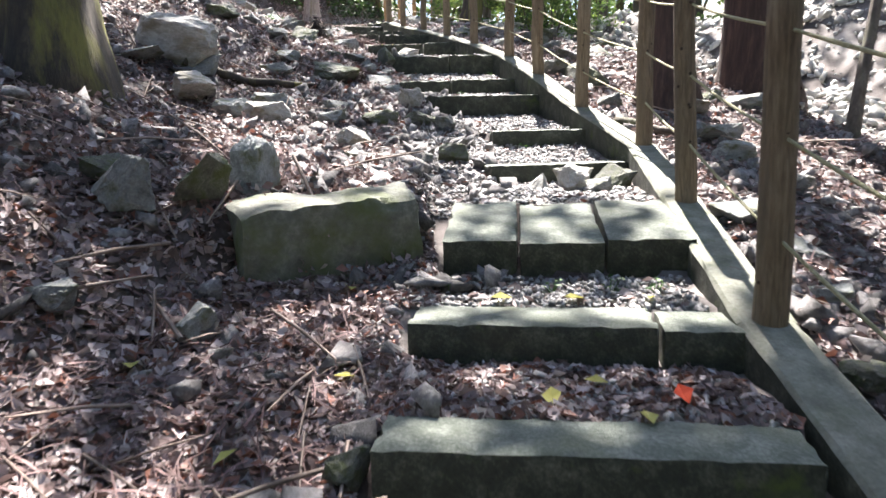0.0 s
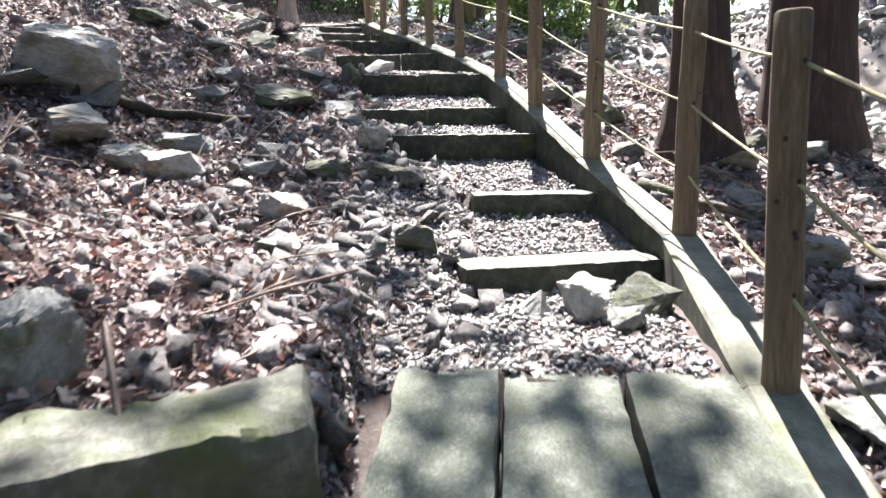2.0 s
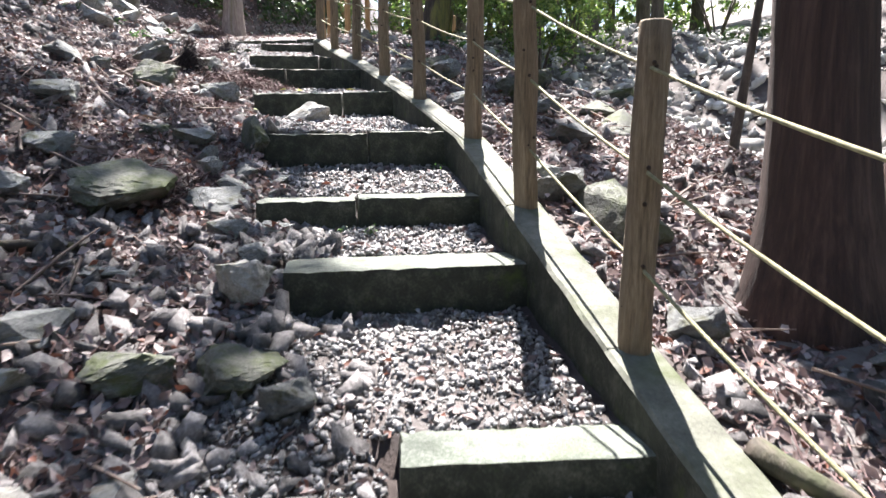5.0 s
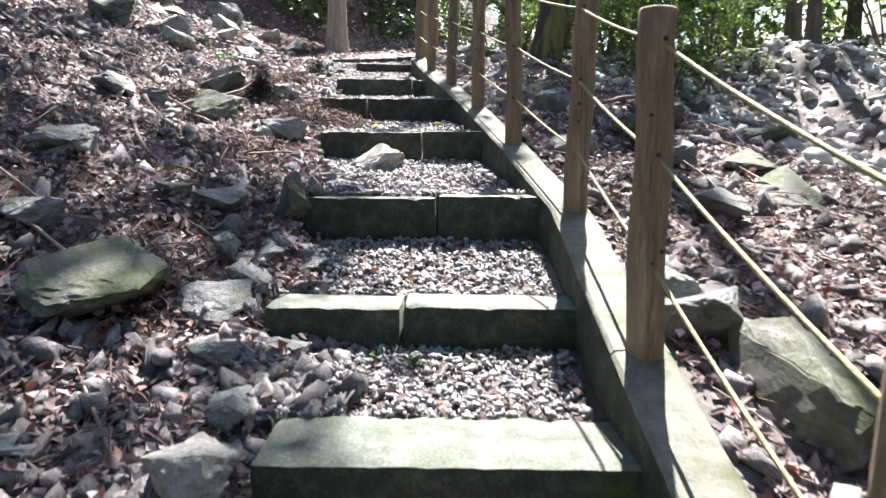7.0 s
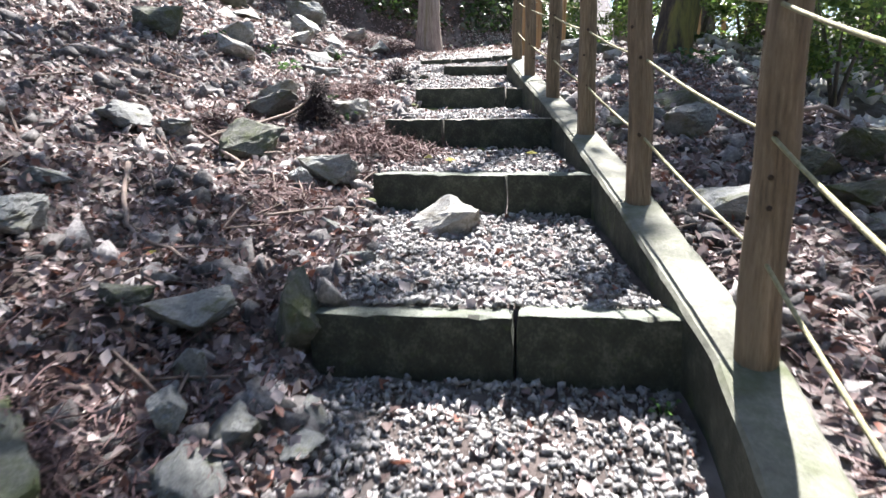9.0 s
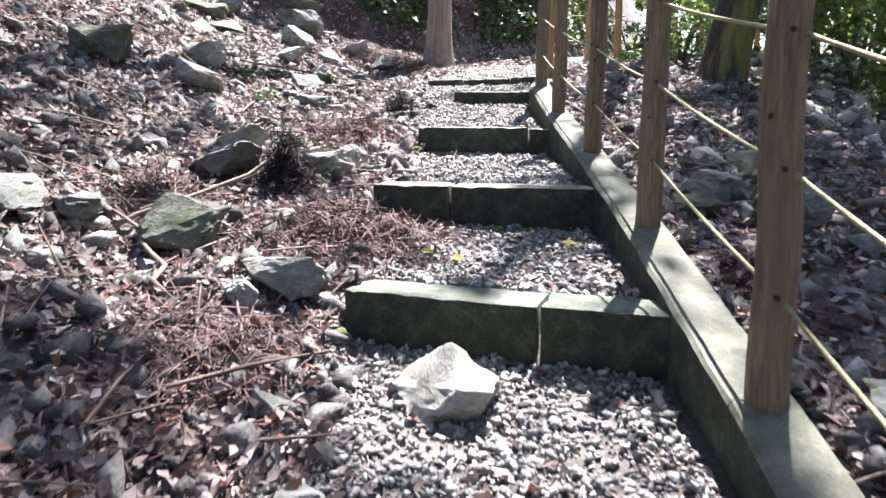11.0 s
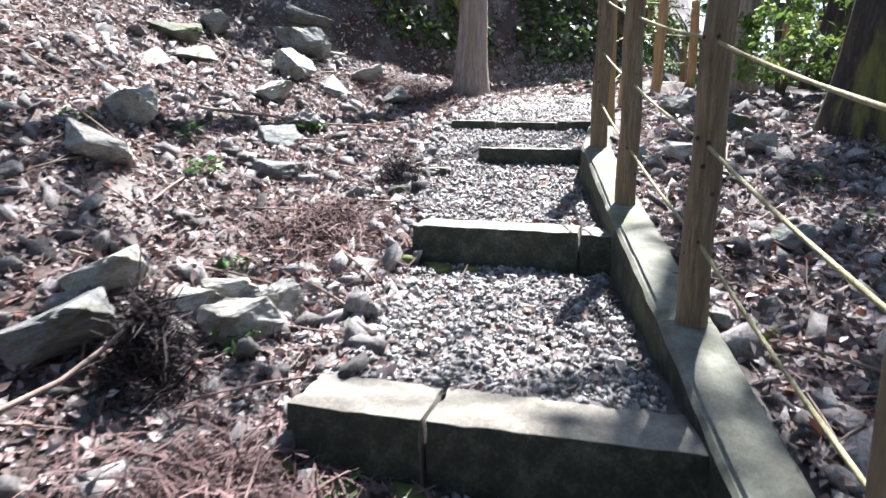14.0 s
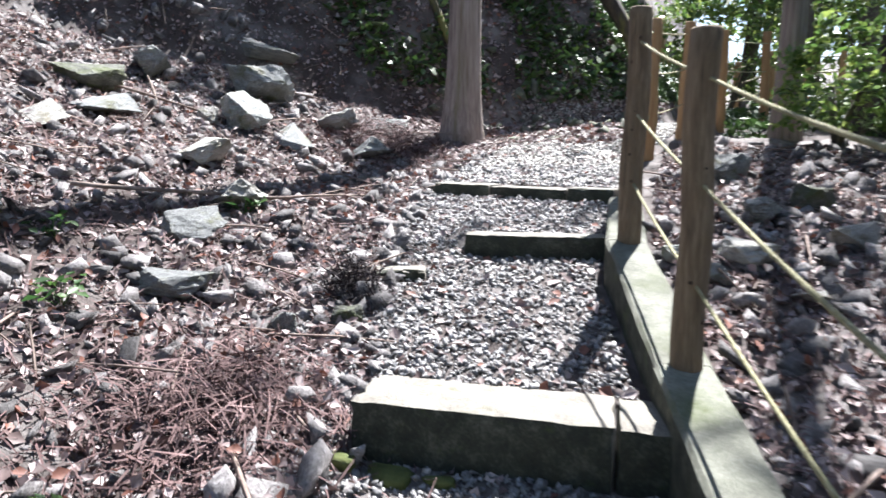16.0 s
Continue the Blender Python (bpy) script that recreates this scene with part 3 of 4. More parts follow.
def crown_mesh(centre, size, clumps, leaves, leaf, seed, mat):
    """Many leaves in uneven clumps, with gaps between."""
    rng = np.random.RandomState(seed)
    c = rng.normal(size=(clumps, 3))
    c /= np.linalg.norm(c, axis=1)[:, None]
    c *= rng.uniform(0.25, 1.0, (clumps, 1)) ** 0.6
    c = c * np.array(size) + np.array(centre)
    r = rng.uniform(0.14, 0.34, clumps) * min(size)
    idx = rng.randint(0, clumps, leaves)
    p = c[idx] + rng.normal(size=(leaves, 3)) * r[idx][:, None] * np.array([1, 1, 0.55]) * 0.6
    s = leaf * rng.uniform(0.6, 1.4, leaves)
    return scatter("crown", [LEAF_SHAPE], p, turns_about(leaves, rng, 0.7), np.stack([s, s, s], 1), mat)


def build_tree(name, x, y, radius, height, label, mat, lean=(0, 0), crown=((0, 0, 9), (3, 3, 2.5), 60, 5000, 0.2), seed=1, flare=1.5, lobes=0.05, leafmat=None, limbs=6, category="tree"):
    z = ground_at(x, y) - 0.03
    tree = empty(name, x, y, z, label, category)
    me, top = trunk_mesh(x, y, z, radius, height, lean, mat, seed, flare, lobes)
    part_mesh("trunk", me, tree)
    rng = np.random.RandomState(seed + 9)
    centre, size, clumps, leaves, leaf = crown
    for k in range(limbs):
        h = height * rng.uniform(0.55, 0.95)
        a = rng.uniform(0, 6.28)
        start = Vector((lean[0] * h / height, lean[1] * h / height, h))
        end = Vector(centre) + Vector((math.cos(a) * size[0] * 0.7, math.sin(a) * size[1] * 0.7, rng.uniform(-0.4, 0.4) * size[2]))
        path = [start.lerp(end, t) + Vector((0, 0, 0.4 * math.sin(3.1 * t))) for t in (0, 0.25, 0.5, 0.75, 1)]
        v, f = tube(path, [radius * 0.28, radius * 0.2, radius * 0.14, radius * 0.09, 0.01], 7)
        part_mesh("limb", mesh_from("limb", v, f, mat, True), tree)
    part_mesh("crown", crown_mesh(centre, size, clumps, leaves, leaf, seed, leafmat or CANOPY), tree)
    return tree


# Crowns are out of view; some sit off their trunks to place shade.
build_tree("cedar_tree", 1.87, 5.85, 0.17, 12, "reddish fibrous cedar trunk beyond the rope fence", CEDAR, (0.1, 0.3), ((0.3, 0.6, 10.0), (2.0, 3.0, 3.0), 40, 2900, 0.21), 3, 1.75, 0.04)
build_tree("cedar_tree", 2.95, 6.45, 0.29, 13, "thick dark cedar trunk beyond the rope fence", CEDAR, (0.1, 0.2), ((-0.2, 1.0, 11.0), (3.2, 3.4, 3.2), 45, 2600, 0.22), 4, 1.4, 0.04)
build_tree("mossy_tree", -1.93, 3.62, 0.21, 11, "dark trunk with a mossy root flare on the bank", MOSS_BARK, (-0.5, 0.2), ((0.5, 5.0, 9.5), (3.0, 2.2, 1.8), 44, 2400, 0.22), 5, 1.5, 0.09)
build_tree("bare_trunk_tree", -2.80, 15.95, 0.15, 12, "pale fibrous tree trunk at the bend of the path", PALE_BARK, (-0.05, 0.1), ((-0.2, 0.6, 10.0), (2.0, 2.0, 2.2), 22, 120, 0.22), 6, 1.6, 0.05)
build_tree("mossy_tree", 0.62, 14.0, 0.19, 11, "dark mossy leaning trunk beyond the fence", MOSS_BARK, (1.6, 0.6), ((0.9, 3.9, 9.6), (1.2, 2.4, 2.0), 36, 1000, 0.22), 7, 1.35, 0.07)
build_tree("slender_tree", -0.05, 16.7, 0.11, 10, "slender grey lichened trunk behind the fence", PALE_BARK, (0.3, 0.2), ((0.2, 0.5, 8.5), (2.4, 2.4, 2.2), 24, 200, 0.2), 8, 1.4, 0.06)
build_tree("mossy_tree", 0.8, 17.3, 0.2, 11, "dark leaning trunk with moss beyond the fence", MOSS_BARK, (2.4, 0.4), ((1.5, 0.5, 9.5), (2.4, 2.4, 2.0), 24, 700, 0.22), 9, 1.35, 0.07)
# Far-left trees are unseen, added for shade; one crown shifts over the bank.
for _x, _y, _r, _n, _s, _c in ((-7.5, 8.5, 0.22, 2500, 11, (0, 0)), (-6.8, 13.0, 0.2, 3200, 12, (4.6, 2.5)), (-8.2, 19.5, 0.25, 2000, 13, (0, 0)), (6.5, 12.5, 0.13, 300, 14, (0, 0)),
                               (5.2, 18.5, 0.15, 300, 15, (0, 0)), (2.4, 20.0, 0.12, 300, 16, (0, 0)), (7.8, 17.0, 0.2, 500, 17, (0, 0)), (4.0, 24.5, 0.18, 500, 18, (0, 0)), (8.5, 7.5, 0.25, 900, 19, (0, 0)),
                               (-5.5, 1.5, 0.25, 3500, 20, (0, 0)), (1.0, 27.5, 0.2, 2200, 21, (0, 0)), (6.5, 28, 0.22, 2500, 22, (0, 0)), (-9.5, 26, 0.2, 1500, 23, (0, 0)), (10.5, 22, 0.25, 2000, 24, (0, 0)),
                               (3.3, 22.5, 0.11, 300, 26, (0, 0)), (1.6, 23.5, 0.14, 400, 27, (0, 0)), (4.6, 15.8, 0.10, 250, 28, (0, 0))):
    build_tree("forest_tree", _x, _y, _r, 12, "tall shaded forest tree on the slope, some added unseen for shade", BARK, (0.2, 0.1), ((_c[0], _c[1], 10.0), (2.9, 2.9, 2.4), 36, _n, 0.24), _s, 1.4, 0.06, limbs=4)


# the unseen wood behind, added to keep the sky's light off the path
for _k, (_x, _y) in enumerate(((-6.5, -3.5), (-3.0, -5.0), (0.8, -5.5), (4.5, -4.5), (7.5, -2.0), (-8.5, 0.5), (-5.0, -9.0), (2.5, -9.5), (9.5, 2.5), (-9.5, 5.0), (-1.0, -11.0), (7.0, -8.0))):
    build_tree("forest_tree", _x, _y, 0.2, 10, "tall shaded forest tree on the slope, some added unseen for shade", BARK, (0.2, 0.1), ((0, 0, 6.2), (2.7, 2.7, 4.2), 60, 3600, 0.36), 60 + _k, 1.4, 0.06, limbs=4)


# unseen trees on top of the dark bank, added to shade it
for _k, (_x, _y) in enumerate(((-3.6, 24.4), (-5.8, 23.6), (-7.9, 22.6))):
    build_tree("forest_tree", _x, _y, 0.2, 8, "tall unseen forest tree added above the bank for shade", BARK, (0.2, 0.1), ((0, 0, 4.2), (2.1, 1.5, 2.2), 60, 3600, 0.30), 120 + _k, 1.4, 0.06, limbs=4)


# the far wood that closes the valley
for _k, (_x, _y) in enumerate(((-3.5, 30), (0.0, 31), (3.5, 30.5), (7, 31), (10.5, 29), (13, 25.5), (14.5, 21), (15, 16.5), (15, 12), (14.5, 7.5), (13.5, 3.5), (2.0, 35), (9, 35), (18, 26), (19, 18), (18.5, 10))):
    build_tree("forest_tree", _x, _y, 0.22, 9, "leafy forest tree on the far slope", BARK, (0.2, 0.1), ((0, 0, 3.6), (2.4, 2.4, 3.8), 60, 3800, 0.26), 80 + _k, 1.4, 0.06, LEAF, limbs=5)


def build_shrub(x, y, size, leaves, leaf, seed, label, mat=None, lift=0.5):
    z = ground_at(x, y)
    sh = empty("shrub", x, y, z, label, "shrub")
    rng = np.random.RandomState(seed)
    for k in range(5):
        a = rng.uniform(0, 6.28)
        end = Vector((math.cos(a) * size[0] * 0.6, math.sin(a) * size[1] * 0.6, size[2] * rng.uniform(0.8, 1.5)))
        path = [end * t + Vector((0, 0, 0.2 * math.sin(3.1 * t) - 0.05)) for t in (0, 0.3, 0.6, 1)]
        v, f = tube(path, [0.025, 0.018, 0.012, 0.005], 6)
        part_mesh("stem", mesh_from("stem", v, f, BARK, True), sh)
    part_mesh("foliage", crown_mesh((0, 0, size[2] * (0.6 + lift)), size, 34, leaves, leaf, seed, mat or LEAF), sh)
    return sh


for _x, _y, _s, _n, _seed in ((2.1, 13.1, (0.7, 0.8, 0.9), 3800, 21), (2.9, 14.6, (1.0, 1.0, 1.2), 4600, 22), (1.6, 16.0, (0.8, 0.8, 1.0), 3600, 24), (1.95, 14.8, (1.0, 1.0, 1.1), 4200, 1), (2.4, 17.2, (1.3, 1.2, 1.6), 5600, 2), (1.2, 19.4, (1.2, 1.2, 1.4), 4200, 6), (3.6, 18.6, (1.4, 1.3, 1.6), 4600, 5),
                              (6.2, 17.0, (1.8, 1.6, 1.9), 4200, 8), (-0.5, 21.0, (1.1, 0.9, 1.1), 3600, 11),
                              (9.5, 15.0, (2.2, 2, 2.4), 4000, 12), (4.2, 21.5, (2, 1.6, 2.2), 4600, 13), (5.6, 4.0, (1.1, 1.1, 1.2), 3600, 14), (0.3, 15.9, (0.5, 0.5, 0.5), 1300, 15), (6.6, 6.2, (1.2, 1.2, 1.2), 3600, 9)):
    build_shrub(_x, _y, _s, _n, 0.075, _seed, "leafy green shrub beside the stream bed")


# ---- rocks that stand out ----
STONES = [mesh_from("stone", *stone_shape(100 + k, 3, 0.2, 12), ROCK) for k in range(8)]
STONES_MOSSY = []
STONES_PALE = []
for _me in STONES:
    for _list, _mat in ((STONES_MOSSY, MOSSY_ROCK), (STONES_PALE, PALE_ROCK)):
        _c = _me.copy()
        _c.materials.clear()
        _c.materials.append(_mat)
        _list.append(_c)
SETS = {"grey": STONES, "mossy": STONES_MOSSY, "pale": STONES_PALE}
WORDS = {"grey": "rough grey broken rock on the slope", "mossy": "grey-green mossy boulder in leaf litter", "pale": "pale angular rock lit by the sun"}


def boulder(x, y, wide, deep, high, kind="grey", seed=0, sink=0.17, turn=None, label="", lift=0.0):
    rng = np.random.RandomState(seed * 7 + 3)
    ob = new("boulder" if wide > 0.35 else "rock", SETS[kind][seed % 8])
    a = rng.uniform(0, 360) if turn is None else turn
    ob.matrix_basis = pose(x, y, ground_at(x, y) + high * (0.5 - sink) + lift, rng.normal(0, 6), rng.normal(0, 6), a) @ Matrix.Diagonal((wide * 1.08, deep * 1.08, high * 1.12, 1))
    return tagged(ob, label or WORDS[kind], "rock", "rocks along the path")


# placed rocks
boulder(-0.90, 7.58, 0.30, 0.25, 0.13, "grey", 1)
boulder(-0.70, 7.22, 0.19, 0.16, 0.12, "grey", 2)
boulder(-0.76, 7.40, 0.14, 0.12, 0.11, "grey", 4)
boulder(-1.21, 9.21, 0.36, 0.31, 0.19, "grey", 5)
boulder(-1.66, 10.52, 0.29, 0.25, 0.18, "pale", 11)
boulder(-3.05, 12.98, 0.41, 0.35, 0.17, "pale", 16)
boulder(-0.41, 8.76, 0.36, 0.31, 0.19, "pale", 22)
boulder(-3.98, 14.36, 0.43, 0.37, 0.32, "grey", 23)
boulder(-3.60, 14.46, 0.39, 0.33, 0.25, "grey", 24)
boulder(-3.64, 15.17, 0.39, 0.33, 0.21, "pale", 25)
boulder(-0.24, 6.00, 0.27, 0.23, 0.20, "pale", 27)
boulder(-1.96, 5.38, 0.58, 0.49, 0.24, "pale", 28)
boulder(1.83, 4.60, 0.33, 0.28, 0.17, "grey", 29)
boulder(-0.25, 1.56, 0.13, 0.11, 0.11, "mossy", 36)
boulder(-1.22, 5.06, 0.35, 0.30, 0.20, "pale", 43)
boulder(-1.55, 5.24, 0.31, 0.26, 0.17, "grey", 44)
boulder(-1.95, 5.83, 0.28, 0.24, 0.23, "grey", 46)
boulder(-2.36, 5.61, 0.43, 0.37, 0.18, "grey", 47)
boulder(1.45, 2.66, 0.24, 0.21, 0.12, "grey", 48)
boulder(1.31, 3.00, 0.27, 0.23, 0.13, "grey", 49)
boulder(1.74, 4.13, 0.25, 0.21, 0.15, "grey", 50)
boulder(1.32, 2.25, 0.19, 0.16, 0.10, "grey", 51)
boulder(1.85, 3.52, 0.28, 0.24, 0.13, "grey", 52)
boulder(1.14, 1.78, 0.17, 0.14, 0.08, "mossy", 53)
boulder(-2.31, 7.68, 0.39, 0.34, 0.18, "mossy", 54)
boulder(-0.34, 4.99, 0.24, 0.20, 0.12, "pale", 56)
boulder(-0.83, 5.34, 0.26, 0.22, 0.13, "grey", 57)
boulder(-1.29, 5.49, 0.36, 0.31, 0.15, "grey", 59)
boulder(-0.47, 5.48, 0.31, 0.26, 0.14, "mossy", 60)
boulder(-0.15, 5.51, 0.31, 0.26, 0.16, "mossy", 61)
boulder(0.04, 5.36, 0.18, 0.15, 0.13, "grey", 62)
boulder(-0.22, 4.49, 0.19, 0.16, 0.09, "grey", 64)
boulder(-0.53, 4.35, 0.26, 0.22, 0.12, "grey", 65)
boulder(0.10, 4.42, 0.23, 0.20, 0.15, "mossy", 66)
boulder(-0.80, 5.62, 0.28, 0.24, 0.14, "grey", 68)
boulder(1.12, 6.65, 0.30, 0.25, 0.22, "grey", 69)
boulder(1.95, 5.40, 0.28, 0.24, 0.14, "grey", 71)
boulder(1.79, 5.71, 0.24, 0.20, 0.13, "grey", 72)
boulder(2.47, 5.68, 0.31, 0.26, 0.15, "grey", 73)
boulder(1.77, 4.85, 0.23, 0.20, 0.12, "grey", 74)
boulder(2.25, 5.87, 0.22, 0.18, 0.13, "mossy", 76)
boulder(-0.32, 4.19, 0.20, 0.17, 0.11, "pale", 78)
boulder(0.13, 4.77, 0.15, 0.12, 0.09, "grey", 79)
boulder(-0.76, 6.03, 0.25, 0.21, 0.10, "grey", 80)
boulder(1.35, 5.58, 0.20, 0.17, 0.14, "grey", 81)
boulder(-0.09, 4.42, 0.15, 0.12, 0.09, "grey", 82)
boulder(-1.52, 6.61, 0.36, 0.31, 0.15, "grey", 83)
boulder(-1.74, 7.64, 0.35, 0.30, 0.15, "grey", 84)
boulder(-0.56, 6.84, 0.28, 0.24, 0.15, "grey", 87)
boulder(-0.25, 6.31, 0.24, 0.21, 0.11, "grey", 90)
boulder(-1.51, 7.11, 0.26, 0.22, 0.13, "grey", 92)
boulder(1.79, 8.60, 0.43, 0.36, 0.19, "mossy", 96)
boulder(1.89, 8.13, 0.52, 0.44, 0.22, "mossy", 0)
boulder(1.41, 7.82, 0.35, 0.30, 0.17, "grey", 1)
boulder(0.68, 10.07, 0.38, 0.32, 0.20, "grey", 2)
boulder(2.23, 9.88, 0.46, 0.39, 0.19, "mossy", 3)
boulder(1.37, 8.63, 0.28, 0.24, 0.12, "grey", 4)
boulder(-0.46, 6.57, 0.21, 0.18, 0.10, "grey", 5)
boulder(-0.26, 6.68, 0.17, 0.14, 0.09, "grey", 6)
boulder(-0.22, 6.92, 0.13, 0.11, 0.08, "grey", 7)
boulder(-0.85, 8.55, 0.17, 0.14, 0.12, "grey", 8)
boulder(-1.08, 6.64, 0.20, 0.17, 0.09, "grey", 10)
boulder(-2.04, 10.12, 0.41, 0.35, 0.22, "grey", 13)
boulder(-1.12, 7.56, 0.18, 0.15, 0.10, "mossy", 17)
boulder(-0.54, 7.24, 0.18, 0.15, 0.12, "grey", 22)
boulder(-0.54, 7.07, 0.20, 0.17, 0.11, "grey", 23)
boulder(0.80, 8.68, 0.27, 0.23, 0.18, "grey", 25)
boulder(1.25, 9.37, 0.42, 0.36, 0.18, "mossy", 26)
boulder(1.49, 9.63, 0.31, 0.26, 0.18, "mossy", 27)
boulder(-0.58, 8.19, 0.13, 0.11, 0.08, "grey", 29)
boulder(-2.28, 8.97, 0.34, 0.29, 0.14, "grey", 30)
boulder(-1.97, 8.06, 0.26, 0.22, 0.11, "grey", 32)
boulder(-2.11, 9.18, 0.24, 0.20, 0.12, "grey", 35)
boulder(1.24, 8.83, 0.27, 0.23, 0.12, "mossy", 37)
boulder(-0.38, 7.40, 0.12, 0.10, 0.07, "grey", 38)
boulder(-0.34, 7.26, 0.14, 0.12, 0.08, "grey", 39)
boulder(0.28, 9.74, 0.11, 0.09, 0.08, "grey", 55)
boulder(-1.90, 10.56, 0.22, 0.19, 0.12, "pale", 57)
boulder(-4.24, 14.92, 0.55, 0.46, 0.34, "grey", 62)
boulder(-1.82, 10.35, 0.15, 0.13, 0.08, "pale", 73)
boulder(-0.12, 10.94, 0.10, 0.08, 0.07, "grey", 75)
boulder(0.13, 11.79, 0.20, 0.17, 0.11, "grey", 76)
boulder(-4.47, 15.34, 0.51, 0.43, 0.21, "grey", 77)
boulder(-3.34, 15.46, 0.43, 0.36, 0.18, "grey", 78)
boulder(-4.11, 14.04, 0.18, 0.15, 0.15, "pale", 84)
boulder(-3.51, 13.32, 0.39, 0.33, 0.21, "pale", 85)
boulder(-3.18, 14.74, 0.47, 0.40, 0.20, "grey", 88)
boulder(-0.37, 12.93, 0.24, 0.21, 0.13, "pale", 89)
boulder(-0.29, 13.67, 0.33, 0.28, 0.14, "grey", 90)
boulder(-0.03, 13.95, 0.24, 0.20, 0.18, "mossy", 91)
boulder(-0.50, 14.57, 0.33, 0.28, 0.21, "grey", 92)
boulder(0.05, 13.30, 0.21, 0.18, 0.15, "pale", 93)
boulder(-0.50, 12.72, 0.16, 0.14, 0.10, "grey", 94)
boulder(-0.18, 12.60, 0.15, 0.13, 0.07, "pale", 95)
boulder(-4.19, 13.16, 0.48, 0.41, 0.20, "grey", 96)
boulder(-4.10, 12.62, 0.35, 0.30, 0.17, "pale", 0)
boulder(-4.52, 13.38, 0.47, 0.40, 0.21, "mossy", 1)
boulder(-4.81, 14.30, 0.51, 0.43, 0.25, "grey", 2)
boulder(-1.87, 12.19, 0.14, 0.12, 0.10, "mossy", 3)
boulder(-2.05, 12.05, 0.14, 0.12, 0.08, "grey", 4)
boulder(-0.65, 12.84, 0.17, 0.15, 0.13, "grey", 5)


# stones set by hand beside the steps
boulder(-0.60, 7.66, 0.24, 0.28, 0.30, "mossy", 12, 0.2, None, "mossy rock wedged beside the concrete step")
boulder(-0.79, 2.90, 0.27, 0.22, 0.27, "grey", 10, 0.2)
boulder(-0.90, 2.58, 0.25, 0.20, 0.28, "mossy", 7, 0.2)
boulder(-1.14, 2.52, 0.28, 0.22, 0.22, "grey", 4, 0.2)
boulder(-1.30, 2.66, 0.18, 0.15, 0.13, "mossy", 1, 0.2)
boulder(-0.78, 2.12, 0.15, 0.12, 0.15, "grey", 13, 0.25)
boulder(-1.15, 2.02, 0.17, 0.14, 0.10, "grey", 35, 0.25)
boulder(0.50, 3.90, 0.24, 0.20, 0.16, "pale", 16, 0.3)
boulder(0.73, 3.86, 0.28, 0.22, 0.20, "pale", 19, 0.3)
boulder(0.97, 3.92, 0.26, 0.20, 0.19, "mossy", 22, 0.3)
boulder(0.84, 3.69, 0.14, 0.12, 0.11, "grey", 25, 0.2)
boulder(1.26, 6.34, 0.56, 0.48, 0.42, "mossy", 28, 0.5, None, "large mossy boulder beside the kerb")
boulder(1.10, 6.86, 0.22, 0.18, 0.16, "grey", 31, 0.25)
boulder(-1.0, 6.78, 0.46, 0.62, 0.30, "mossy", 5, 0.33, 20, "broad flat mossy boulder in leaf litter")
boulder(-2.25, 5.95, 0.92, 0.55, 0.42, "pale", 2, 0.3, 150, "large pale sloping boulder in the sun")
boulder(-0.57, 4.86, 0.34, 0.26, 0.18, "pale", 26, 0.2)
boulder(-2.16, 10.42, 0.34, 0.28, 0.20, "pale", 13, 0.2)
boulder(-1.66, 10.72, 0.19, 0.16, 0.17, "pale", 10, 0.2)
boulder(-1.92, 10.76, 0.26, 0.22, 0.10, "pale", 5, 0.2)
boulder(-3.02, 11.18, 0.36, 0.30, 0.28, "pale", 8, 0.2)
boulder(-3.42, 10.74, 0.42, 0.34, 0.32, "mossy", 9, 0.2)
boulder(-3.30, 11.65, 0.34, 0.26, 0.22, "grey", 3, 0.2)
boulder(-2.84, 12.46, 0.30, 0.24, 0.18, "grey", 15, 0.15)
boulder(-2.56, 12.02, 0.30, 0.24, 0.14, "grey", 17, 0.2)
boulder(-1.74, 9.30, 0.34, 0.28, 0.26, "mossy", 6, 0.1)
boulder(-1.28, 9.06, 0.22, 0.19, 0.16, "grey", 2, 0.25)
boulder(0.40, 10.36, 0.34, 0.28, 0.18, "grey", 18, 0.25)
boulder(0.33, 10.08, 0.22, 0.18, 0.15, "mossy", 21, 0.25)
boulder(0.62, 10.72, 0.46, 0.36, 0.24, "mossy", 20, 0.25)
boulder(0.36, 10.80, 0.30, 0.24, 0.16, "grey", 12, 0.25)


# ---- fallen branches, weeds and other small finds ----
def fallen_branch(points, r, label, mat=None, seed=0):
    rng = np.random.RandomState(seed)
    path = [Vector((x, y, ground_at(x, y) + r * 0.6 + h)) for x, y, h in points]
    dense = []
    for a, b in zip(path[:-1], path[1:]):
        for i in range(5):
            q = a.lerp(b, i / 5)
            dense.append(q + Vector((rng.normal(0, 0.012), rng.normal(0, 0.012), rng.normal(0, 0.004))))
    dense.append(path[-1])
    n = len(dense)
    v, f = tube(dense, [r * (1 - 0.6 * i / n) for i in range(n)], 8, 0.06, seed)
    ob = new("fallen_branch", mesh_from("fallen_branch", v, f, mat or BARK, True))
    return tagged(ob, label, "branch")


fallen_branch([(-2.1, 5.8, 0.03), (-1.63, 5.96, 0.03), (-1.2, 6.0, 0.04), (-0.86, 6.08, 0.02)], 0.045, "dark rotten branch lying across the slope", MOSS_BARK, 1)
fallen_branch([(0.95, 10.3, 0.02), (1.5, 10.6, 0.05), (2.1, 10.7, 0.02)], 0.02, "thin dry branch beyond the kerb", TWIG, 2)
fallen_branch([(-3.4, 12.2, 0.04), (-2.9, 13.0, 0.05), (-2.6, 13.9, 0.02)], 0.012, "pale dead branch on the rocky bank", TWIG, 3)
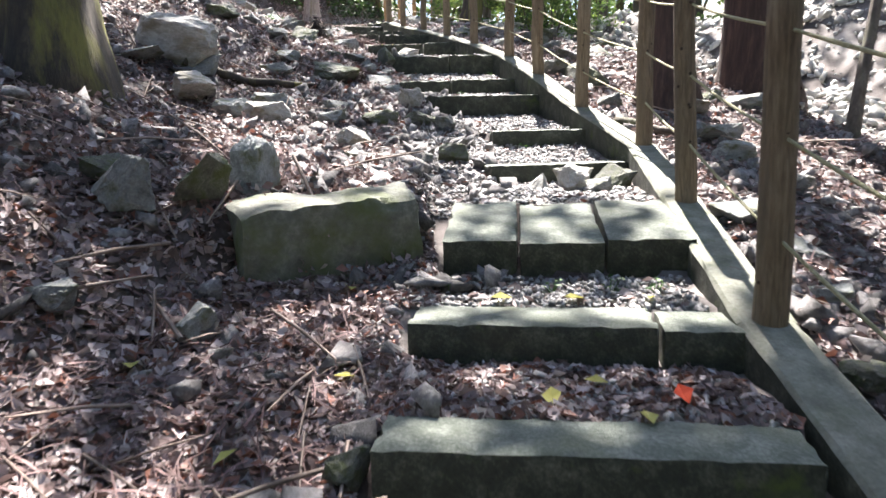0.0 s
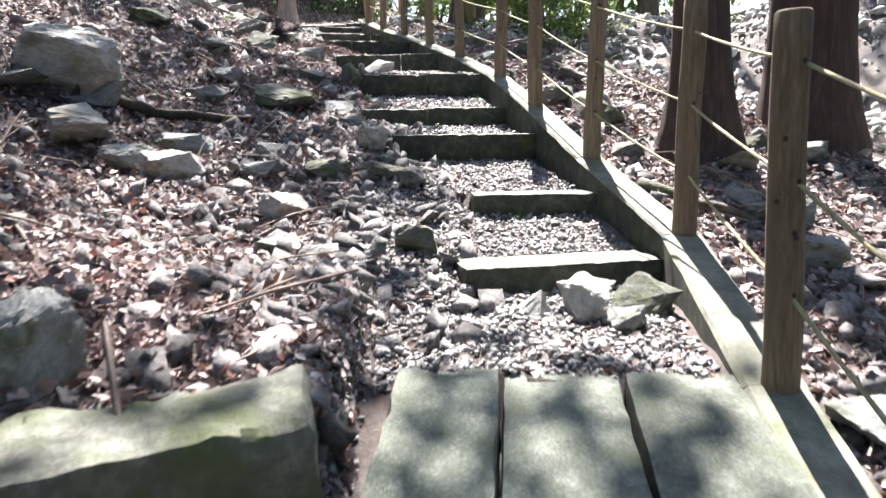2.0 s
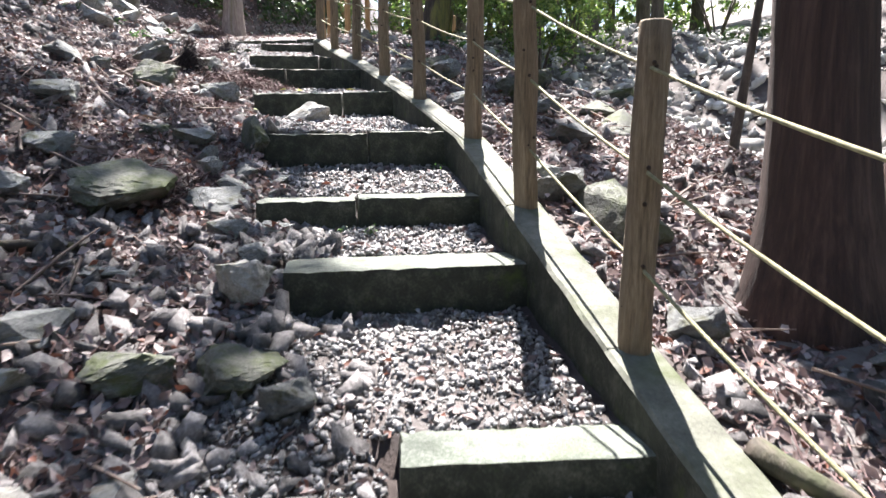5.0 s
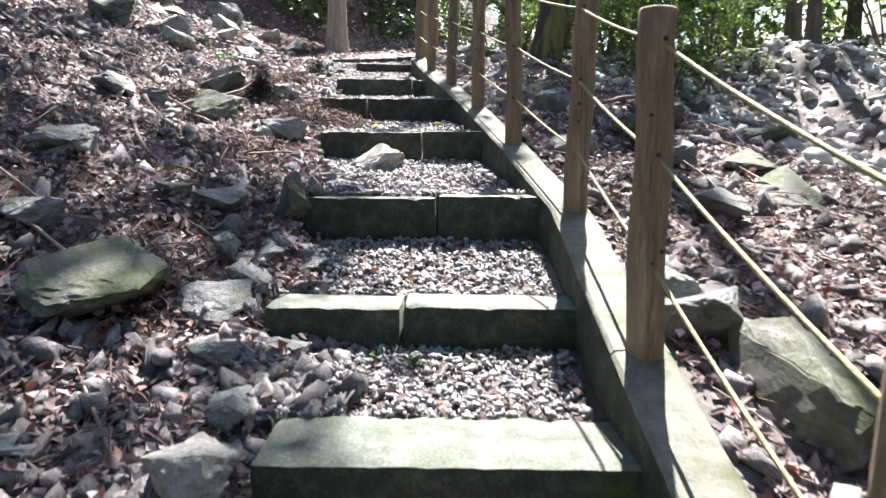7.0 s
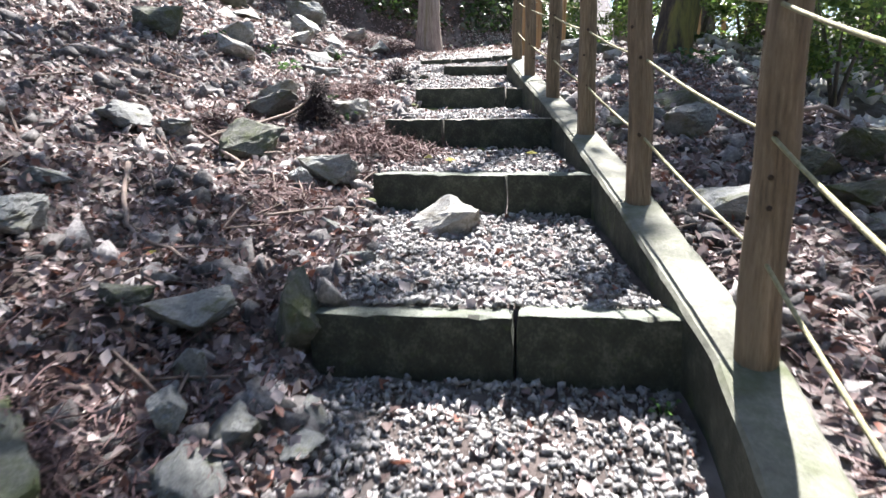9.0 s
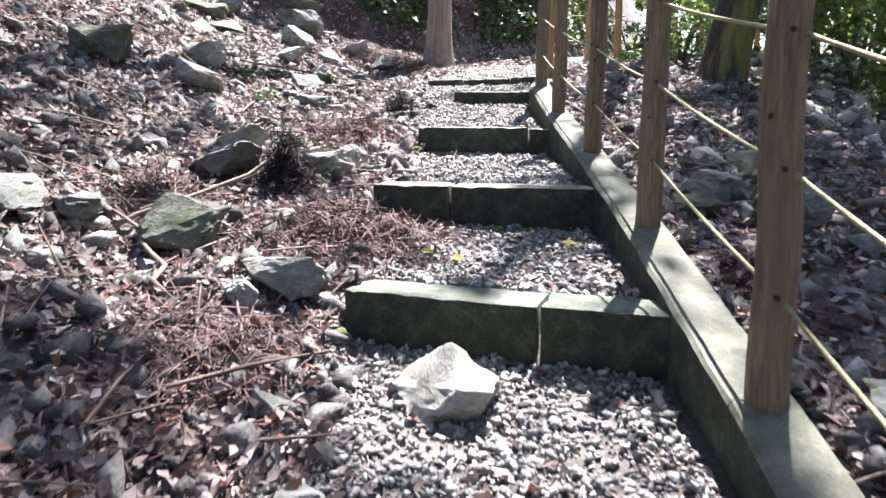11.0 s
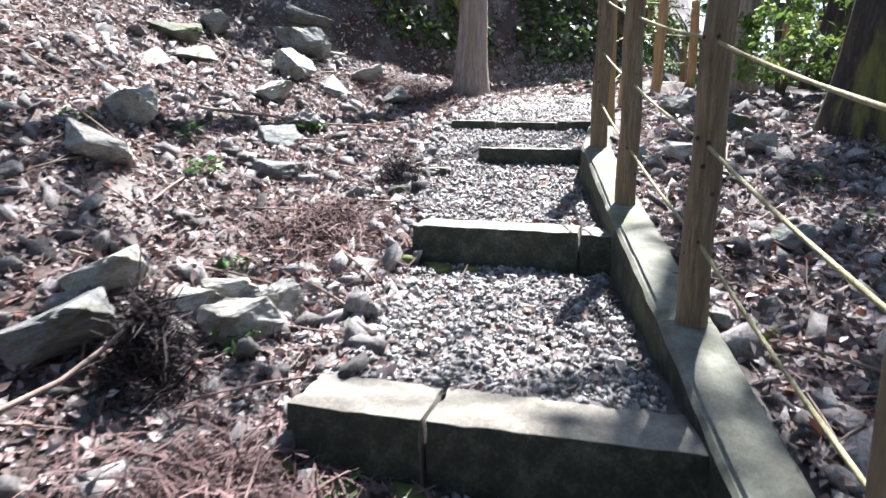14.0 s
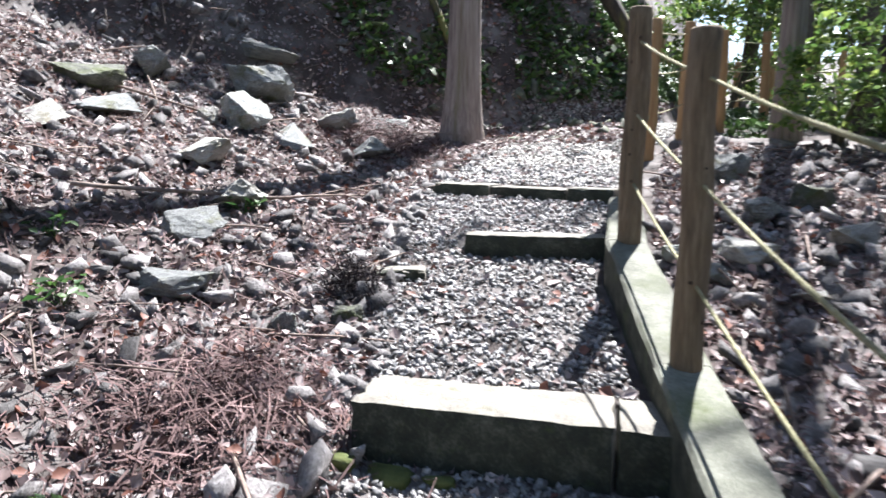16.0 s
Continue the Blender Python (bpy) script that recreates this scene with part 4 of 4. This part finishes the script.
fallen_branch([(-4.6, 13.3, 0.05), (-4.0, 14.2, 0.06), (-3.3, 14.6, 0.02)], 0.012, "pale dead branch on the rocky bank", TWIG, 4)
fallen_branch([(-1.9, 8.5, 0.02), (-1.5, 8.0, 0.04), (-1.1, 7.9, 0.02)], 0.014, "thin dry branch among the rubble", TWIG, 5)
fallen_branch([(-2.0, 9.2, 0.02), (-1.8, 9.9, 0.12), (-1.75, 10.3, 0.22)], 0.012, "thin bare stick leaning on the bank", TWIG, 6)
fallen_branch([(1.25, 5.0, 0.02), (1.5, 4.7, 0.03), (1.75, 4.55, 0.0)], 0.035, "decayed dark branch beside the kerb", BARK, 7)
fallen_branch([(-1.5, 8.9, 0.02), (-1.9, 9.25, 0.06), (-2.5, 9.3, 0.03)], 0.012, "thin pale stick on the leaf litter", TWIG, 8)
fallen_branch([(-0.9, 7.2, 0.02), (-1.4, 7.1, 0.05), (-2.0, 7.3, 0.03)], 0.012, "thin pale stick on the leaf litter", TWIG, 9)


def spray_heap(x, y, wide, high, n, label, mat, seed, name="cedar_spray_heap", up=0.5):
    """A heap of fallen sprays: thin curved blades pointing every way."""
    rng = np.random.RandomState(seed)
    px, py = x + rng.normal(0, wide * 0.32, n), y + rng.normal(0, wide * 0.32, n)
    fall = np.exp(-((px - x) ** 2 + (py - y) ** 2) / (wide * 0.5) ** 2)
    z = land(px, py) + rng.uniform(0, 1, n) * high * fall
    s = rng.uniform(0.06, 0.2, n)
    blade = (np.array([[-0.5, -0.014, 0], [-0.5, 0.014, 0], [0, 0.018, 0.09], [0, -0.018, 0.09], [0.5, 0.004, 0.0], [0.5, -0.004, 0.0]]), np.array([[0, 1, 2, 3], [3, 2, 4, 5]]))
    ob = new(name, scatter(name, [blade], np.column_stack([px, py, z]), turns_about(n, rng, up), np.stack([s, s, s], 1), mat))
    return tagged(ob, label, "forest litter", kind="stuff")


spray_heap(-1.15, 9.75, 0.65, 0.16, 2600, "heap of reddish-brown fallen cedar sprays", NEEDLES, 1)
spray_heap(-1.9, 11.5, 0.7, 0.10, 2000, "heap of reddish-brown fallen cedar sprays", NEEDLES, 2)
spray_heap(-3.1, 15.1, 0.9, 0.22, 2600, "pile of pale dead cedar sprays by the trunk", NEEDLES, 3)
spray_heap(-1.2, 8.7, 0.6, 0.10, 900, "heap of reddish-brown fallen cedar sprays", NEEDLES, 4)
spray_heap(-0.9, 6.9, 0.7, 0.08, 900, "dark mat of fallen cedar sprays", NEEDLES, 5)
spray_heap(-2.1, 9.6, 0.5, 0.08, 600, "dark mat of fallen cedar sprays", NEEDLES, 6)
DARK_ROOT = material("dark_root", [(0.012, 0.008, 0.01), (0.04, 0.028, 0.03)], scale=8, bump=0.6)
spray_heap(-1.72, 10.15, 0.20, 0.34, 1100, "dark tangled clump of root fibres", DARK_ROOT, 7, "root_clump", 1.1)
spray_heap(-1.95, 12.4, 0.22, 0.2, 500, "dark tangled clump of root fibres", DARK_ROOT, 8, "root_clump", 1.1)


def weed(x, y, size, n, seed, mat=None, lift=0.0, label="small green weed with pointed leaves"):
    rng = np.random.RandomState(seed)
    z = ground_at(x, y) + lift
    w = empty("weed", x, y, z, label, "plant")
    a = rng.uniform(0, 6.28, n)
    r = size * rng.uniform(0.15, 1, n)
    p = np.stack([np.cos(a) * r, np.sin(a) * r, size * rng.uniform(0.25, 0.9, n)], 1)
    s = size * rng.uniform(0.35, 0.6, n)
    part_mesh("leaves", scatter("leaves", [LEAF_BENT], p, turns_about(n, rng, 0.4), np.stack([s, s, s], 1), mat or WEED), w)["kind"] = "stuff"
    stems = [tube([(0, 0, -0.01), tuple(q * 0.6), tuple(q)], [0.003, 0.002, 0.001], 5) for q in p[:: max(1, n // 8)]]
    v, f = join(stems)
    part_mesh("stems", mesh_from("stems", v, f, WEED), w)["kind"] = "stuff"
    return w


for _k, (_x, _y, _s, _n) in enumerate(((0.02, 2.55, 0.06, 7), (0.62, 2.5, 0.06, 8), (0.78, 2.45, 0.07, 9), (0.4, 2.5, 0.05, 6), (-2.72, 11.6, 0.12, 26), (-3.1, 11.9, 0.11, 20), (-3.3, 11.3, 0.10, 14),
                                       (-1.0, 10.02, 0.08, 12), (0.45, 12.1, 0.10, 10), (0.75, 13.1, 0.16, 12), (0.3, 12.6, 0.10, 9), (0.0, 10.9, 0.07, 8), (0.55, 11.2, 0.1, 9), (0.62, 5.0, 0.05, 7), (-2.0, 10.9, 0.1, 14),
                                       (0.2, 6.72, 0.05, 7), (0.05, 6.75, 0.05, 7), (0.55, 7.66, 0.05, 8), (-2.9, 12.9, 0.12, 14), (0.95, 12.9, 0.2, 14), (-1.6, 10.4, 0.09, 12))):
    weed(_x, _y, _s, _n, _k + 3)


def lone_leaf(x, y, size, mat, label, seed, lift=0.012):
    rng = np.random.RandomState(seed)
    v, f = LEAF_BENT
    ob = new("fallen_leaf", mesh_from("fallen_leaf", (v * size), f, mat))
    ob.matrix_basis = pose(x, y, ground_at(x, y) + lift + size * 0.05, rng.normal(0, 12), rng.normal(0, 12), rng.uniform(0, 360))
    return tagged(ob, label, "leaf")


lone_leaf(0.62, 1.72, 0.085, RED_LEAF, "bright red fallen leaf on the gravel", 1, 0.03)
for _k, (_x, _y) in enumerate(((0.42, 1.85), (0.1, 1.62), (0.28, 1.75), (-0.3, 1.95), (0.5, 1.62), (-0.2, 1.3), (0.7, 2.3), (0.2, 2.35), (0.45, 2.32), (-0.55, 1.6), (-0.9, 1.9), (-0.35, 2.5), (-0.75, 9.6), (-0.6, 9.55), (-0.2, 9.9), (-1.3, 7.9))):
    lone_leaf(_x, _y, 0.07 + 0.01 * (_k % 3), YELLOW_LEAF, "pale yellow-green fallen leaf", _k + 5, 0.025)

# moss pads at the feet of the upper steps
MOSS_SHAPE = [stone_shape(500 + k, 0, 0, 22) for k in range(4)]
for _k, (_x, _y, _s) in enumerate(((-1.22, 10.05, 0.10), (-1.08, 10.07, 0.13), (-0.85, 10.12, 0.10), (-0.6, 10.15, 0.09), (-0.42, 10.17, 0.07), (-1.5, 11.5, 0.10), (-1.35, 11.53, 0.12), (-1.2, 11.55, 0.08), (-0.9, 9.02, 0.08), (-0.5, 9.02, 0.06))):
    _v, _f = MOSS_SHAPE[_k % 4]
    _ob = new("moss_pad", mesh_from("moss_pad", _v * np.array([_s * 1.4, _s * 0.8, _s * 0.5]), _f, MOSS, True))
    _ob.location = (_x, _y, ground_at(_x, _y - 0.05) + 0.01)
    tagged(_ob, "yellow-green moss cushion under the step", "moss", "moss cushions")


def flat_slab(x, y, length, depth, thick, turn, label):
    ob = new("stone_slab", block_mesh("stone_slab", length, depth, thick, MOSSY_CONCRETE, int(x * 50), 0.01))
    ob.matrix_basis = pose(x, y, ground_at(x, y) + 0.03, 3, -2, turn)
    return tagged(ob, label, "stone")


flat_slab(-2.2, 12.5, 0.5, 0.13, 0.1, 20, "flat broken stone strip sunk in the gravel")
flat_slab(-0.8, 14.3, 0.26, 0.3, 0.34, -8, "squat grey-green concrete block behind the post")


def mossy_root(points, r, label, seed):
    path = [Vector((x, y, ground_at(x, y) + h)) for x, y, h in points]
    dense = [a.lerp(b, i / 6) for a, b in zip(path[:-1], path[1:]) for i in range(6)] + [path[-1]]
    v, f = tube(dense, [r * (1 - 0.5 * i / len(dense)) for i in range(len(dense))], 10, 0.08, seed)
    return tagged(new("mossy_log", mesh_from("mossy_log", v, f, MOSS_BARK, True)), label, "log")


mossy_root([(-2.7, 18.3, 1.3), (-2.1, 18.1, 1.0), (-1.6, 18.2, 0.5), (-1.45, 18.3, 0.1)], 0.12, "bent mossy log on the dark bank", 2)
mossy_root([(-4.6, 17.2, 0.2), (-3.8, 17.0, 0.25), (-3.2, 16.8, 0.05)], 0.07, "mossy root across the bank", 3)
# a thin crooked sapling beyond the fence
for _x, _y, _dx, _dy, _r in ((3.0, 5.0, 0.9, 0.8, 0.045), (3.3, 4.6, -0.2, 0.5, 0.03), (2.45, 7.7, 0.5, 0.3, 0.028)):
    build_tree("sapling", _x, _y, _r, 3.4, "thin crooked sapling leaning over the rocks", BARK, (_dx, _dy), ((_dx, _dy, 3.3), (0.9, 0.9, 0.6), 12, 420, 0.08), int(_x * 10), 1.3, 0.05, LEAF, 3)


# the long stone that shores up the bank beside the slabs
_ob = new("retaining_stone", block_mesh("retaining_stone", 0.74, 0.26, 0.50, MOSSY_ROCK, 77, 0.010))
for _v in _ob.data.vertices:
    _v.co += noise.noise_vector(_v.co * 4.0) * 0.045 + noise.noise_vector(_v.co * 13.0) * 0.012
_ob.data.polygons.foreach_set("material_index", np.zeros(len(_ob.data.polygons), np.int32))
_ob.matrix_basis = pose(-0.75, 2.47, 0.92, 4, -4, 24)
tagged(_ob, "long mossy stone block shoring up the bank", "stone")
# ---- gravel, rubble, litter and twigs ----
SMALL = [stone_shape(200 + k, 0, 0, 7) for k in range(12)]
MIDDLE = [stone_shape(300 + k, 0, 0, 7 + k % 3) for k in range(16)]


def keep_clear(x, y):
    """True where nothing loose lies: on the kerb and on the blocks' tops."""
    kx = np.interp(y, PY, PX) - 0.03
    on_kerb = (x - kx > -0.105) & (x - kx < 0.10) & (y < 14.0)
    free = ~on_kerb
    for k, ((lx, ly), (rx, ry), z, f, d) in enumerate(STEPS):
        fy = ly + (x - lx) / (rx - lx) * (ry - ly)
        cover = 0.75 if k in (7, 8) else 0.97
        free &= ~((x > lx - 0.03) & (x < rx + 0.05) & (y > fy - 0.01) & (y < fy + d * (0.45 if k == 7 else cover)))
    return free


def spread(n, rng, where):
    """n points drawn over the strips in where: (share, x from the walk's middle lo, hi, y lo, hi)."""
    out = []
    for share, side, lo, hi, y0, y1 in where:
        m = int(n * share)
        y = rng.uniform(y0, y1, m)
        edge, kerb = np.interp(y, EDGE_Y, EDGE_X), np.interp(y, PY, PX)
        u = rng.uniform(0, 1, m)
        if side == "path":
            x = edge + lo + (kerb - 0.13 + hi - edge - lo) * u
        elif side == "bank":
            x = edge - lo - (hi - lo) * u ** 1.3
        else:
            x = kerb + 0.12 + lo + (hi - lo) * u ** 1.2
        out.append(np.stack([x, y], 1))
    p = np.concatenate(out)
    return p[keep_clear(p[:, 0], p[:, 1])]


def lay(name, shapes, p, rng, lo, hi, flat, sink, tilt, mat, label, category, power=1.0, long=1.0):
    n = len(p)
    s = lo + (hi - lo) * rng.uniform(0, 1, n) ** power
    sizes = np.stack([s * rng.uniform(0.8, 1.2, n) * long, s * rng.uniform(0.7, 1.1, n), s * flat * rng.uniform(0.7, 1.3, n)], 1)
    z = land(p[:, 0], p[:, 1]) + sizes[:, 2] * (0.5 - sink)
    turns = slope_turns(p[:, 0], p[:, 1]) @ turns_about(n, rng, tilt)
    ob = new(name, scatter(name, shapes, np.column_stack([p, z]), turns, sizes, mat))
    return tagged(ob, label, category, kind="stuff")


_r = np.random.RandomState(11)
lay("gravel", SMALL, spread(95000, _r, [(0.62, "path", 0.0, 0, -0.5, 9.5), (0.33, "path", -0.2, 0, 9.5, 15.0)]), _r, 0.012, 0.044, 0.65, 0.2, 0.5, GRAVEL, "loose grey gravel on the treads of the path", "gravel", 2.6)
lay("rubble", MIDDLE, spread(37000, _r, [(0.02, "bank", -0.3, 3.0, 0.3, 2.8), (0.36, "bank", -0.2, 3.4, 2.8, 15.5), (0.08, "bank", -0.3, 1.0, 3.4, 6.6), (0.08, "bank", 1.5, 6.5, 8, 20), (0.05, "path", -0.1, -0.7, 2.5, 7), (0.33, "right", 0.0, 3.0, 0, 16)]), _r, 0.028, 0.17, 0.5, 0.32, 0.6, RUBBLE, "grey broken rubble over the slope", "rubble", 5.5, 1.25)
lay("stream_cobbles", MIDDLE, spread(10000, _r, [(0.55, "right", 1.9, 6.8, 3, 19), (0.45, "right", 6.0, 12.0, 6, 24)]), _r, 0.04, 0.30, 0.55, 0.3, 0.5, COBBLE, "pale sunlit cobbles in a dry stream bed", "cobbles", 3.0)
lay("leaf_litter", [LEAF_BENT], spread(150000, _r, [(0.34, "bank", -0.15, 3.6, -0.5, 16), (0.12, "bank", 1.5, 7, 6, 20), (0.25, "right", 0.0, 2.6, 0, 16), (0.10, "path", 0, 0, 0.2, 2.2), (0.025, "path", 0, 0, 2.2, 16), (0.15, "bank", -0.3, 1.2, -0.5, 4)]), _r, 0.025, 0.07, 1.0, 0.35, 0.5, LITTER, "curled pinkish-brown dead leaves over the slope", "leaf litter")
lay("loose_leaves", [LEAF_BENT], spread(27000, _r, [(0.46, "bank", -0.1, 3.4, 2.4, 15.5), (0.24, "bank", -0.2, 1.4, 2.6, 8.5), (0.30, "right", 0.0, 2.4, 0, 15)]), _r, 0.022, 0.06, 1.0, -0.35, 0.7, LITTER, "dry leaves lying on top of the rubble", "leaf litter")
lay("stick_litter", [(np.array([[-0.5, -0.02, -0.02], [-0.5, 0.02, -0.02], [-0.5, 0, 0.025], [0, -0.02, 0.05], [0, 0.02, 0.05], [0, 0, 0.09], [0.5, -0.01, 0], [0.5, 0.01, 0], [0.5, 0, 0.02]]),
                       np.array([[0, 1, 4, 3], [1, 2, 5, 4], [2, 0, 3, 5], [3, 4, 7, 6], [4, 5, 8, 7], [5, 3, 6, 8]]))],
    spread(3000, _r, [(0.62, "bank", -0.1, 3.6, 0.5, 16), (0.3, "right", 0.0, 2.6, 0, 16)]), _r, 0.06, 0.5, 0.35, 0.2, 0.15, TWIG, "thin dry twigs strewn over the ground", "twigs", 3.0)
lay("cedar_spray_litter", [(np.array([[-0.5, -0.016, 0], [-0.5, 0.016, 0], [0, 0.022, 0.07], [0, -0.022, 0.07], [0.5, 0.006, 0.02], [0.5, -0.006, 0.02]]), np.array([[0, 1, 2, 3], [3, 2, 4, 5]]))],
    spread(46000, _r, [(0.75, "bank", -0.05, 3.8, 0.5, 16.5), (0.25, "right", 0.0, 2.2, 2, 16)]), _r, 0.04, 0.16, 1.0, 0.35, 0.3, NEEDLES, "fallen reddish-brown cedar sprays and bark shreds", "forest litter", 1.6)


def undergrowth():
    rng = np.random.RandomState(77)
    n = 140000
    x, y = np.concatenate([rng.uniform(-6.5, -0.8, n // 2), rng.uniform(-0.5, 9, n - n // 2)]), rng.uniform(16.0, 26, n)
    on_bank = np.minimum((y - 16.3) * 0.75 - (x + 3.2) * 0.66, -(x + 1.5) + 0.02 * y) > 0.15
    ok = np.where(x < -0.8, on_bank & (waves(x, y, 21, 1.5) > -0.5), waves(x, y, 22, 1.8) > 0.35)
    x, y = x[ok], y[ok]
    z = land(x, y) + rng.uniform(0, 0.3, len(x)) ** 1.5
    s = rng.uniform(0.05, 0.14, len(x))
    ob = new("undergrowth", scatter("undergrowth", [LEAF_SHAPE], np.column_stack([x, y, z]), turns_about(len(x), rng, 0.6), np.stack([s, s, s], 1), CANOPY))
    tagged(ob, "low green creeping leaves on the mossy bank", "undergrowth", kind="stuff")


undergrowth()
_r = np.random.RandomState(31)
_x, _y = _r.uniform(-6.5, -1.2, 2000), _r.uniform(16.2, 23, 2000)
lay("bank_rocks", MIDDLE, np.stack([_x, _y], 1), _r, 0.04, 0.24, 0.6, 0.42, 0.5, MOSSY_ROCK, "dark mossy rocks jutting from the bank", "rocks", 2.5)
_x, _y = _r.uniform(-6.0, -1.2, 26000), _r.uniform(16.0, 21, 26000)
lay("bank_litter", [LEAF_BENT], np.stack([_x, _y], 1), _r, 0.03, 0.09, 1.0, 0.35, 0.5, LITTER, "dead leaves caught on the dark bank", "leaf litter")
_y = _r.uniform(14.4, 18.2, 30000)
_x = np.interp(_y, EDGE_Y, EDGE_X) - 0.1 + _r.uniform(0, 1, 30000) * (np.interp(_y, PY, PX) - np.interp(_y, EDGE_Y, EDGE_X))
lay("pale_grit", SMALL, np.stack([_x, _y], 1), _r, 0.012, 0.04, 0.55, 0.3, 0.4, COBBLE, "pale sunlit grit at the bend of the path", "grit", 2.0)
